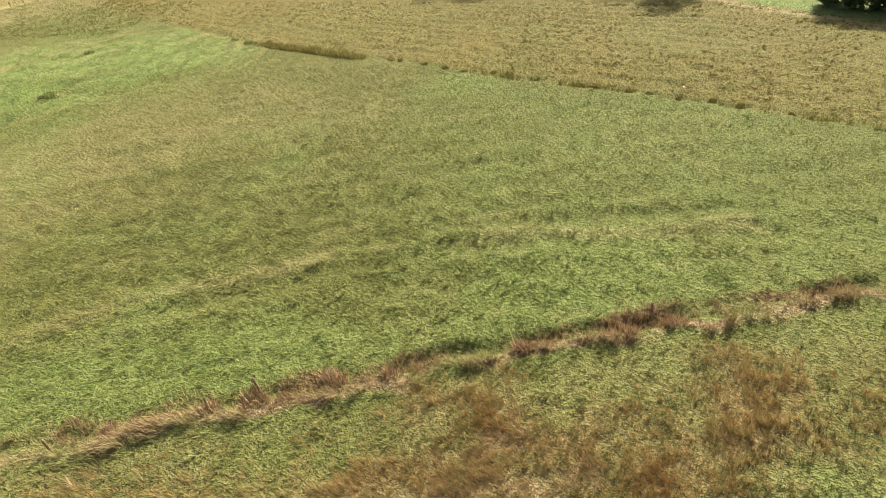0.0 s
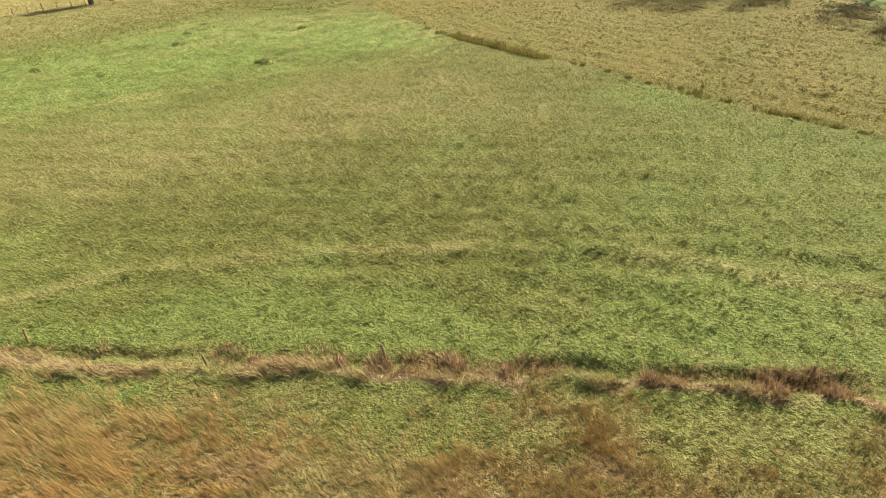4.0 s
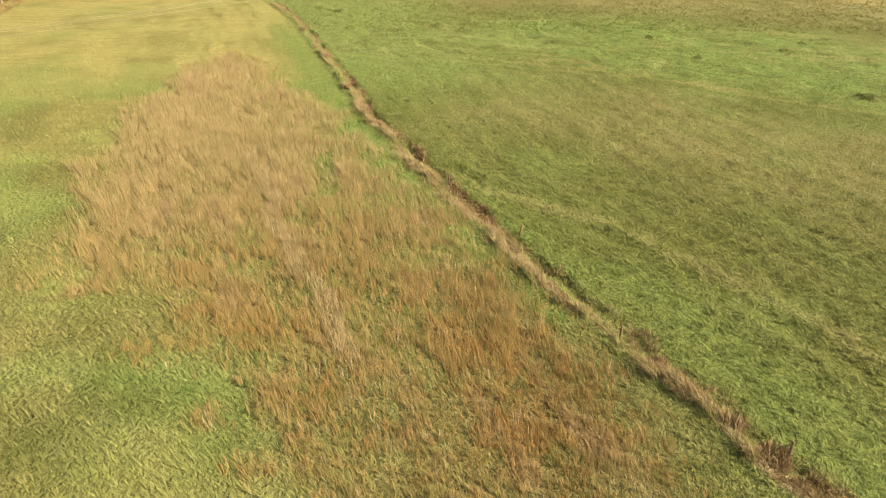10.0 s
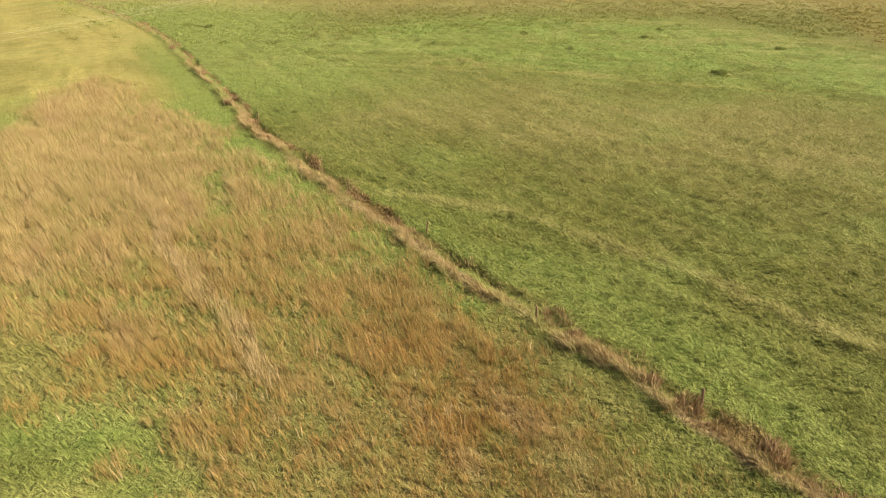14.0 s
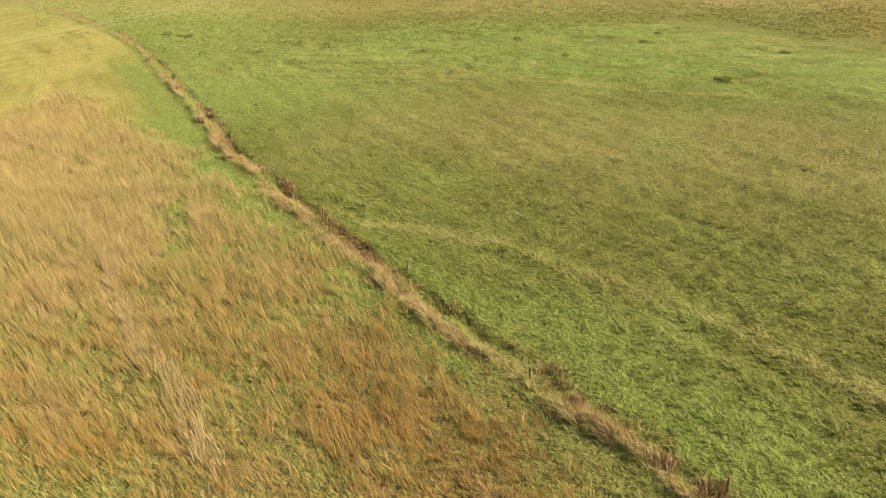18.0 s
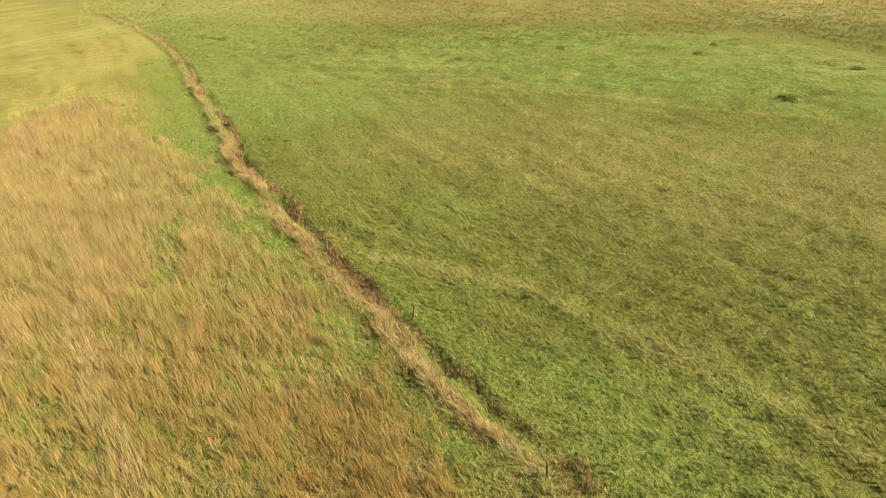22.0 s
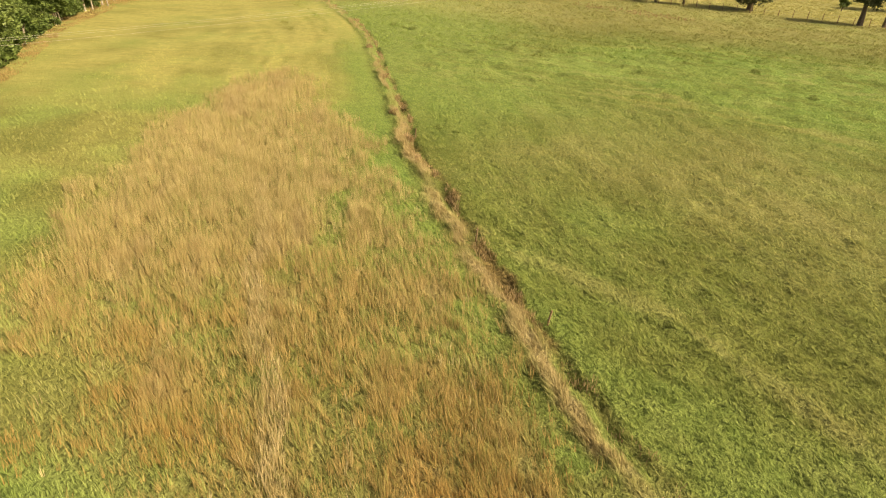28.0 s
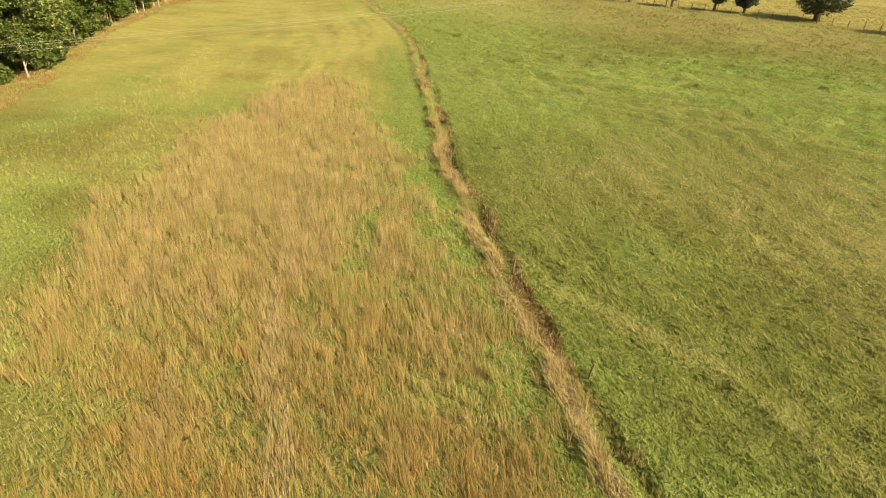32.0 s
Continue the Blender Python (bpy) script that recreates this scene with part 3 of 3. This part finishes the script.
# coarser tussocks over all the pastures
x, y, rng = scattered(100000, -60, 95, -42, 130, 17)
keep = (two_scales(x, y, 0.55, 104) > 0.44) & (rng.uniform(0, 1, len(x)) < 0.62 - 0.45 * ramp(zones(x, y)[0][:, 2], 0.3, 0.7) - 0.2 * zones(x, y)[0][:, 3])
x, y = x[keep], y[keep]
stuff("grass_tussocks", blade_mesh("grass_tussocks", x, y, ground_height(x, y), 0.09 + 0.12 * two_scales(x, y, 2.5, 105), 0.036, 0.12, 0.5, 6, blade, 18, wind=(-0.6, 0.5), bent=False, together=0.7),
      "coarse green grass tussocks dotted over the pasture")
x, y, rng = scattered(66000, -52, 140, 66, 195, 19)
keep = (two_scales(x, y, 2.0, 106) > 0.4) & ((zones(x, y)[0][:, 2] < 0.6) | (line_distance(x, y, FENCE)[0] < 0)) & (x > -30 - 0.2 * (y - 84)) & ((y > 88) | (x > 86) | (line_distance(x, y, BOUND)[0] > 0)) & (line_distance(x, y, BOUND)[0] < 45)
x, y = x[keep], y[keep]
stuff("far_tussocks", blade_mesh("far_tussocks", x, y, ground_height(x, y), 0.16 + 0.2 * two_scales(x, y, 3, 107), 0.13, 0.22, 0.8, 4, blade, 20, bent=False, together=0.8),
      "pale coarse grass tufts below the far fence")

# ---- the ditch's growth ----
rng = np.random.default_rng(5)


NEAR_DITCH = DITCH[1:-2]
x, y = along_line(NEAR_DITCH, 36000, rng, -2.2, 1.3)
more = zones(x, y)[1]
keep = (rng.uniform(0, 1, len(x)) < (0.35 + 0.65 * ramp(value_noise(x, y, 0.8, 95), 0.3, 0.6)) * more[:, 1] * ramp(np.abs(ditch_bend(x, y)[0]), 2.6, 1.2) * (0.12 + 0.88 * ramp(ditch_bend(x, y)[0], 0.6, 0.15))) & (rng.uniform(0, 1, len(x)) < np.clip(60 / (np.abs(y) + 1), 0.3, 1))
x, y = x[keep], y[keep]
stuff("ditch_grass", blade_mesh("ditch_grass", x, y, ground_height(x, y), 0.14 + 0.44 * ramp(value_noise(x, y, 0.8, 95), 0.35, 0.8), 0.022, 0.13, 0.5, 7, blade, 6, wind=(-0.5, 0.35), together=0.5),
      "pale bleached grass drooping along the ditch bank")
x, y = along_line(NEAR_DITCH, 17000, rng, -1.2, 1.6)
more = zones(x, y)[1]
keep = (rng.uniform(0, 1, len(x)) < more[:, 2] * 0.75) & (value_noise(x, y, 2.2, 96) > 0.38)
x, y = x[keep], y[keep]
stuff("dead_stems", blade_mesh("dead_stems", x, y, ground_height(x, y), 0.2 + 0.28 * value_noise(x, y, 1.5, 97), 0.03, 0.16, 0.7, 6, twig_brown, 7, zoned=False),
      "dead brown weed stems crowding the ditch", "weeds")

def tuft(name, x, y, radius, height, count, material, label, group, seed, category="rushes"):
    rng = np.random.default_rng(seed)
    a, r = rng.uniform(0, 2 * np.pi, count), radius * np.sqrt(rng.uniform(0, 1, count))
    tx, ty = x + r * np.cos(a), y + r * np.sin(a)
    tall = height * (1.1 - 0.5 * (r / radius) ** 2)
    me = blade_mesh(name, tx, ty, ground_height(tx, ty), tall, 0.045, 0.10, 0.55, 5, material, seed, zoned=False, together=0.5)
    return tagged(new(name, me), label, category, group)


# brown shrubs of dead dock and bramble in the ditch
for i, (x, y, r, h) in enumerate([(16.6, -14.2, 0.8, 0.6), (17.5, -16.6, 0.6, 0.5), (15.0, -9.3, 0.5, 0.6), (12.9, -3.4, 0.6, 0.5), (10.7, 2.6, 0.7, 0.6),
                                  (12.2, -0.7, 0.7, 0.7), (9.9, 4.3, 0.5, 0.5), (8.2, 8.3, 0.5, 0.5), (-5.7, 48.4, 0.6, 0.7), (-7.9, 55.6, 0.5, 0.6),
                                  (-11.0, 70.2, 0.5, 0.6), (-12.0, 73.0, 0.5, 0.5), (-4.6, 44.1, 0.4, 0.5), (-15.6, 88.0, 0.5, 0.6)]):
    tuft("dead_shrub", x, y, r, h, int(70 * r), twig_brown, "brown dead bramble and dock standing in the ditch", "shrubs in the ditch", 100 + i, "shrub")

# rush tussocks on the pasture
for i, (x, y, r, h) in enumerate([(54.3, 50.6, 0.9, 0.8), (53.8, 51.6, 0.6, 0.8), (73.6, 60.2, 1.0, 0.7), (66.0, 80.0, 0.9, 0.6), (42.6, 70.4, 0.9, 0.5), (41.0, 83.7, 0.8, 0.5),
                                  (-10.7, 105.8, 1.2, 0.9), (-14.2, 108.8, 1.0, 0.7), (-12.4, 107.0, 0.8, 0.6), (-3.0, 52.1, 0.7, 0.5), (-1.4, 50.8, 0.4, 0.4), (58.9, 74.6, 0.8, 0.5),
                                  (43.4, 72.0, 0.7, 0.5), (75.9, 34.7, 0.9, 0.9), (72.3, 83.0, 0.7, 0.5), (77.0, 37.5, 0.6, 0.6)]):
    tuft("rush_tussock", x, y, 0.8 * r, 0.6 * h, int(60 * r), rush_green, "dark green rush tussock in the pasture", "rush tussocks", 200 + i)
for i, (x, y, r, h) in enumerate([(46.2, -26.0, 0.9, 0.8), (47.6, -24.0, 0.7, 0.7), (51.0, -17.3, 1.0, 0.7), (52.4, -14.2, 0.9, 0.7), (53.2, -12.5, 0.9, 0.6), (50.0, -19.0, 0.7, 0.5),
                                  (57.8, -3.6, 0.7, 0.7), (57.0, -5.2, 0.9, 0.5), (60.4, 2.4, 0.8, 0.6), (62.2, 5.2, 0.8, 0.6), (48.8, -21.4, 0.4, 0.5), (44.4, -29.5, 0.3, 0.5),
                                  (55.3, -8.4, 0.6, 0.5), (63.6, 8.6, 0.5, 0.5), (59.0, 0.0, 0.7, 0.5)]):
    tuft("rush_tussock", x, y, 0.5 * r, 0.45 * h, int(60 * r), rush_brown, "olive-brown rush tussock on the field boundary", "rushes along the boundary", 300 + i)
rng = np.random.default_rng(9)
x, y = along_line([(65.5, 13.5), (66.6, 16.5), (69, 21), (71.5, 26), (74.2, 31.5)], 700, rng, -0.9, 0.9)
stuff("rush_bank", blade_mesh("rush_bank", x, y, ground_height(x, y), 0.4 + 0.4 * value_noise(x, y, 2, 98), 0.045, 0.2, 0.6, 6, rush_brown, 10, zoned=False),
      "dense brown rushes filling the wet boundary", "rushes")
x, y = along_line(BOUND[1:10], 900, rng, -0.35, 0.35)
keep = value_noise(x, y, 3.0, 99) > 0.5
x, y = x[keep], y[keep]
stuff("boundary_rushes", blade_mesh("boundary_rushes", x, y, ground_height(x, y), 0.3 + 0.3 * value_noise(x, y, 1, 98), 0.04, 0.15, 0.6, 6, rush_brown, 11, zoned=False),
      "thin broken line of olive rushes between the fields", "rushes")
# dark ungrazed tufts dotted over the brown field
x, y, rng = scattered(17000, 42, 130, -48, 112, 12)
bound, _ = line_distance(x, y, BOUND)
keep = (zones(x, y)[0][:, 3] > 0.3) & (0.5 * np.sin(bound * 2.3 + 4 * value_noise(x, y, 8, 87)) + 2.2 * (two_scales(x, y, 7.0, 101) - 0.5) < 0.25)
x, y = (np.repeat(v[keep], 4) for v in (x, y))
x, y = x + rng.normal(0, 0.08, len(x)), y + rng.normal(0, 0.08, len(y))
stuff("field_tufts", blade_mesh("field_tufts", x, y, ground_height(x, y), 0.10 + 0.14 * value_noise(x, y, 2, 102), 0.05, 0.08, 0.8, 4, ungrazed, 13, bent=False, zoned=False),
      "small dark ungrazed tufts over the brown field")


# rusty dock stalks below the far fence
rng = np.random.default_rng(22)
x, y = (np.repeat(v, 26) for v in zip(*[(31.5, 145.5), (34.5, 142.0), (42.0, 137.0), (44.5, 133.5), (29.0, 149.0), (38.0, 140.0)]))
x, y = x + rng.normal(0, 2.6, len(x)), y + rng.normal(0, 1.6, len(y))
stuff("dock_stalks", blade_mesh("dock_stalks", x, y, ground_height(x, y), 0.3 + 0.35 * rng.uniform(0, 1, len(x)), 0.07, 0.16, 0.5, 7, twig_brown, 23, zoned=False),
      "rust-brown seeding dock stalks scattered below the fence", "weeds")


# ---- posts beside the ditch ----
def fence_post(x, y, height, lean_x, lean_y, radius=0.06):
    post = new("fence_post", None)
    post.location = (x, y, at_ground(x, y))
    bm = bmesh.new()
    tube(bm, [(0, 0, -0.3), (lean_x * 0.3, lean_y * 0.3, height * 0.3), (lean_x, lean_y, height - 0.05), (lean_x * 1.03, lean_y * 1.03, height)],
         [radius * 1.1, radius, radius * 0.92, radius * 0.6], 8)
    part("stake", bm, old_wood, post)
    for k in (0.45, 0.85):
        bm = bmesh.new()
        c = Vector((lean_x * k, lean_y * k, height * k))
        tube(bm, [c + Vector((-radius - 0.03, 0, 0)), c + Vector((-radius + 0.02, 0, 0.02))], [0.012, 0.012], 5)
        part("insulator", bm, wire_grey, post)
    return tagged(post, "weathered grey wooden stake leaning beside the ditch", "fence post", "posts beside the ditch")


for x, y, h, lx, ly in [(0.45, 29.6, 1.05, 0.05, 0.0), (4.15, 21.1, 0.9, 0.12, 0.05), (6.95, 10.3, 0.8, -0.04, 0.03), (11.2, 2.5, 0.85, 0.03, 0.16),
                        (18.3, -15.7, 0.5, 0.02, 0.05), (19.95, -23.5, 0.8, 0.15, -0.12), (-5.2, 49.3, 1.0, 0.05, 0.02)]:
    fence_post(x, y, h, lx, ly)


# ---- far fence ----
def walk_line(line, step):
    pts = [Vector((*p, 0)) for p in line]
    left, out = 0.0, []
    for a, b in zip(pts, pts[1:]):
        length = (b - a).length
        while left < length:
            out.append(a.lerp(b, left / length))
            left += step
        left -= length
    return out


fence = tagged(new("fence"), "old wooden post and wire fence along the far field", "fence")
spots = walk_line(FENCE, 3.1)
roll = random.Random(4)
tops = []
for i, p in enumerate(spots):
    tall = roll.uniform(1.5, 1.9) * (1.45 if i % 11 == 6 else 1.0)
    base = at_ground(p.x, p.y)
    lean_x, lean_y = roll.gauss(0, 0.09), roll.gauss(0, 0.09)
    bm = bmesh.new()
    r = 0.095 * (1.5 if i % 11 == 6 else roll.uniform(0.8, 1.15))
    tube(bm, [(p.x, p.y, base - 0.3), (p.x + lean_x * 0.5, p.y + lean_y * 0.5, base + tall * 0.5), (p.x + lean_x, p.y + lean_y, base + tall)], [r, r, r * 0.8], 6)
    part("post", bm, old_wood, fence)
    tops.append((Vector((p.x, p.y, base)), Vector((p.x + lean_x, p.y + lean_y, base + tall))))
for k in (0.35, 0.62, 0.88):
    bm = bmesh.new()
    tube(bm, [a.lerp(b, k) for a, b in tops], [0.009] * len(tops), 4)
    part("wire", bm, fence_wire, fence)


# ---- trees ----
def leaf_cloud(name, clumps, per, size, material, seed):
    """Leaves gathered in clumps (x, y, z, radius), each leaf a small folded blade."""
    rng = np.random.default_rng(seed)
    c = np.repeat(np.array(clumps, float), per, axis=0)
    n = len(c)
    way = rng.normal(size=(n, 3))
    way /= np.linalg.norm(way, axis=1)[:, None]
    p = c[:, :3] + way * (c[:, 3] * rng.uniform(0.25, 1.0, n) ** 0.5)[:, None] * np.array([1, 1, 0.75])
    u = rng.normal(size=(n, 3))
    u[:, 2] = u[:, 2] * 0.6 - 0.25
    u /= np.linalg.norm(u, axis=1)[:, None]
    v = np.cross(u, rng.normal(size=(n, 3)))
    v /= np.linalg.norm(v, axis=1)[:, None]
    s = size * rng.uniform(0.6, 1.4, n)[:, None]
    verts = np.stack([p - u * s, p + v * s * 0.42, p + u * s, p - v * s * 0.42], 1).reshape(-1, 3)
    return mesh_from(name, verts, [np.arange(n)[:, None] * 4 + np.array([0, 1, 2, 3])], material)


def tree(x, y, height, spread, crown_base, label, bark_material, leaf_material, seed, clumps=70, per=70, leaf=0.22, trunk=0.3, group="", name="tree"):
    roll = random.Random(seed)
    ob = new(name, None)
    z = at_ground(x, y)
    ob.location = (x, y, z)
    bm = bmesh.new()
    sway = (roll.uniform(-0.5, 0.5), roll.uniform(-0.5, 0.5))
    spine = [Vector((sway[0] * k * k, sway[1] * k * k, height * 0.72 * k - 0.3 * (1 - k))) for k in (0, 0.08, 0.3, 0.55, 0.8, 1.0)]
    tube(bm, spine, [trunk * 1.45, trunk * 1.05, trunk * 0.85, trunk * 0.6, trunk * 0.35, trunk * 0.12], 9)
    part("trunk", bm, bark_material, ob)
    centre = Vector((sway[0] * 0.5, sway[1] * 0.5, (height + crown_base) / 2))
    half = (height - crown_base) / 2
    puffs = []
    while len(puffs) < clumps:
        q = Vector((roll.uniform(-1, 1), roll.uniform(-1, 1), roll.uniform(-1, 1)))
        if 0.25 < q.length < 1.0:
            bulge = 0.78 + 0.42 * noise.noise(q * 1.7 + Vector((seed * 3.1, 0, 0)))
            puffs.append((centre.x + q.x * spread * bulge, centre.y + q.y * spread * bulge, centre.z + q.z * half * bulge, roll.uniform(0.10, 0.24) * spread + 0.25))
    for k in range(7):
        px, py, pz, _ = puffs[k * len(puffs) // 8]
        start = spine[2 + k % 3]
        bm = bmesh.new()
        end = Vector((px, py, pz))
        tube(bm, [start, start.lerp(end, 0.5) + Vector((0, 0, 0.12 * half)), end], [trunk * 0.4, trunk * 0.25, trunk * 0.06], 6)
        part("limb", bm, bark_material, ob)
    mesh_part("crown", leaf_cloud("crown", puffs, per, leaf, leaf_material, seed), ob, "leafy crown")
    return tagged(ob, label, "tree", group)


# row of willows on the far fence
for i, (x, y, h, s, b, t) in enumerate([(69.0, 154.5, 11.0, 7.4, 0.4, 0.75), (54.6, 160.6, 5.6, 2.7, 1.0, 0.34), (48.0, 162.6, 6.0, 2.7, 1.5, 0.38), (38.4, 165.8, 6.0, 2.6, 1.6, 0.36),
                                     (28.5, 170.5, 12.0, 3.6, 4.5, 0.5), (86.5, 137.6, 12.0, 4.2, 3.2, 0.6), (91.0, 136.2, 10.0, 3.0, 3.6, 0.45), (113.0, 166.0, 12.0, 5.0, 2.5, 0.6), (14.0, 178.0, 11.0, 4.0, 4.0, 0.5)]):
    tree(x, y, h, s, b, "round-headed willow with grey-green leaves on the fence line", bark, willow_leaves, 400 + i, 120, 90, 0.30, t, "willows on the fence line")
tree(96.3, 163.0, 4.0, 1.6, 0.5, "small round hawthorn bush in the yellow field", bark, leaves, 430, 20, 60, 0.22, 0.14)

# wood edge west of the pasture
for i, (x, y, h, s, b, t) in enumerate([(-60.0, 67.5, 13.0, 6.4, 1.6, 0.38), (-63.0, 52.0, 15.0, 5.5, 1.5, 0.4), (-66.0, 66.5, 16.0, 5.6, 2.0, 0.4), (-65.5, 78.0, 14.0, 4.8, 1.6, 0.35),
                                     (-68.5, 88.0, 15.0, 5.0, 2.6, 0.3), (-67.6, 93.5, 14.0, 4.5, 3.0, 0.28), (-73.5, 99.0, 16.0, 5.5, 2.2, 0.35), (-71.0, 107.5, 15.0, 4.6, 3.4, 0.3),
                                     (-72.0, 115.0, 15.0, 4.6, 3.6, 0.3), (-73.0, 121.0, 15.0, 4.6, 3.0, 0.3), (-76.5, 110.0, 17.0, 6.0, 2.0, 0.4), (-76.0, 130.0, 15.0, 5.5, 2.0, 0.3),
                                     (-75.0, 141.0, 15.0, 5.5, 2.0, 0.3), (-72.0, 152.0, 15.0, 5.5, 2.0, 0.3), (-69.0, 162.0, 15.0, 5.5, 2.0, 0.3), (-66.0, 172.0, 14.0, 5.0, 1.5, 0.3), (-57.0, 178.0, 14.0, 5.0, 1.5, 0.3),
                                     (-74.0, 84.0, 18.0, 6.5, 2.0, 0.4), (-72.5, 72.0, 18.0, 6.5, 2.0, 0.4), (-83.0, 95.0, 19.0, 7.5, 2.0, 0.4), (-84.0, 118.0, 19.0, 7.5, 2.0, 0.4)]):
    seen = i in (0, 3, 4, 5)
    tree(x, y, h, s, 0.2 if i == 0 else 1.4 if seen else b * 0.5 - 1.2, "broad-leaved tree with a pale trunk on the wood edge", pale_bark, wood_leaves if i in (0, 2, 3) else leaves, 500 + i,
         210 if seen else 70, 120 if seen else 80, 0.24 if seen else 0.30, t * 0.55, "trees on the wood edge")
# slim pale stems standing free at the foot of the wood
for i, (x, y, h) in enumerate([(-56.1, 61.5, 6.0), (-67.4, 93.8, 7.5), (-68.0, 95.4, 7.0), (-70.4, 108.9, 8.0), (-70.2, 113.8, 8.0), (-62.4, 78.6, 6.0)]):
    tree(x, y, h, 2.4, 1.5, "slim pale-stemmed tree standing at the wood edge", pale_bark, leaves, 520 + i, 26, 130, 0.18, 0.13, "slim trees at the wood edge")
for i, (x, y, h, s) in enumerate([(-60.5, 70.0, 3.2, 2.2), (-62.0, 76.0, 3.4, 2.4), (-64.5, 84.5, 2.6, 1.8), (-60.0, 65.0, 3.0, 2.0), (-70.0, 102.0, 2.6, 1.8), (-59.5, 55.0, 3.0, 2.2), (-62.5, 61.5, 4.5, 2.8),
                                  (-66.0, 73.0, 4.5, 2.8), (-68.0, 81.5, 4.5, 2.8), (-70.5, 90.0, 4.0, 2.6), (-72.5, 95.5, 4.5, 2.8), (-74.0, 104.0, 4.5, 2.8), (-75.0, 113.0, 4.5, 2.8),
                                  (-76.0, 121.0, 4.5, 2.8), (-61.5, 48.0, 4.5, 3.0), (-78.0, 127.0, 4.5, 3.0), (-78.5, 136.0, 4.5, 3.0), (-59.5, 60.0, 2.6, 2.0), (-60.5, 57.0, 3.0, 2.2), (-58.8, 63.5, 2.4, 1.8),
                                  (-57.2, 58.5, 2.2, 1.8), (-57.6, 65.5, 2.4, 1.9), (-58.6, 69.0, 2.2, 1.8), (-56.4, 55.0, 2.4, 1.9), (-63.4, 80.5, 2.6, 2.0), (-66.4, 88.5, 2.6, 2.0),
                                  (-68.8, 97.2, 3.2, 2.2), (-70.6, 100.0, 3.4, 2.4), (-71.2, 104.5, 3.2, 2.2), (-72.0, 111.5, 3.4, 2.4)]):
    tree(x, y, h, s, 0.1, "rounded green shrub at the foot of the wood", bark, leaves, 540 + i, 34, 66, 0.23, 0.12, "shrubs at the wood edge", "bush")
rng = np.random.default_rng(14)
x, y = along_line([(-49.5, 46), (-52, 54), (-54, 62), (-58, 72), (-65, 90), (-68, 105), (-70, 120), (-72, 135)], 9000, rng, -4.0, 1.2)
keep = two_scales(x, y, 2.4, 108) + 0.25 * rng.uniform(-1, 1, len(x)) > 0.5
x, y = x[keep], y[keep]
stuff("wood_edge_grass", blade_mesh("wood_edge_grass", x, y, ground_height(x, y), 0.12 + 0.30 * two_scales(x, y, 1.5, 103), 0.03, 0.25, 0.9, 6,
      plain("edge_straw", (0.30, 0.215, 0.085), (0.42, 0.325, 0.130), 0.7, 0.75, 0, 0.35, 0.3), 15, zoned=False), "orange-brown tall grass along the wood edge")

# hedgerow past the track, and unseen trees further east that shade the brown field
for i, (x, y, h, s, b) in enumerate([(81.2, -45.0, 9.5, 3.6, -0.8), (78.0, -48.5, 9.0, 3.6, -0.8), (76.2, -52.6, 9.5, 3.8, -0.8), (72.5, -57.0, 9.0, 4.0, -0.8)]):
    tree(x, y, h, s, b, "dark broad-leaved tree beyond the farm track", bark, leaves, 600 + i, 120, 45, 0.32, 0.35, "trees past the track")
for i, (x, y, h, s, b) in enumerate([(101.0, -29.5, 18.0, 5.0, 1.5), (112.0, -24.0, 18.0, 5.0, 2.0), (123.0, -13.0, 23.0, 5.4, 4.0), (123.0, -3.5, 24.0, 5.4, 4.0),
                                  (124.5, 5.0, 23.0, 5.4, 4.0), (130.0, 13.0, 22.0, 5.4, 4.0), (118.0, -36.0, 20.0, 5.5, 3.0)]):
    tree(x, y, h, s, b, "unseen thin-crowned tree added to shade the brown field", bark, leaves, 610 + i, 130, 26, 0.3, 0.3, "trees past the track")
for i, (x, y, h, s) in enumerate([(80.4, -43.6, 2.8, 2.0), (78.2, -46.2, 2.6, 1.9), (76.6, -49.2, 2.8, 2.0), (74.6, -52.4, 2.6, 2.0)]):
    tree(x, y, h, s, 0.0, "dark bramble and hawthorn bush along the farm track", bark, leaves, 620 + i, 34, 60, 0.22, 0.12, "hedge past the track", "bush")


# ---- power line ----
line = tagged(new("power_line"), "three thin pale overhead wires crossing the hayfield", "power line")
A, B = Vector((-44.5, 47.0, 7.17)), Vector((-21.5, 74.5, 7.17))
way = (B - A).normalized()
cross = way.cross(Vector((0, 0, 1)))
for k, drop in ((0.0, 0.28), (0.1, 0.45), (-0.1, 0.92)):
    bm = bmesh.new()
    run = [A + way * s + cross * k + Vector((0, 0, -drop + 1.6 * ((s - 25) / 85.0) ** 2)) for s in np.linspace(-60, 110, 24)]
    tube(bm, run, [0.0055] * len(run), 5)
    part("wire", bm, wire_grey, line)


# ---- a pale stone in the brown field ----
bm = bmesh.new()
bmesh.ops.create_icosphere(bm, subdivisions=2, radius=0.16)
for v in bm.verts:
    v.co *= 1 + 0.3 * noise.noise(v.co * 6)
    v.co.z *= 0.6
stone = part("stone", bm, plain("limestone", (0.62, 0.60, 0.55), (0.75, 0.73, 0.68), 12, 0.8, 0.4), None)
stone.location = (51.5, -22.2, at_ground(51.5, -22.2) + 0.06)
tagged(stone, "small whitish stone lying in the brown grazed field", "stone")
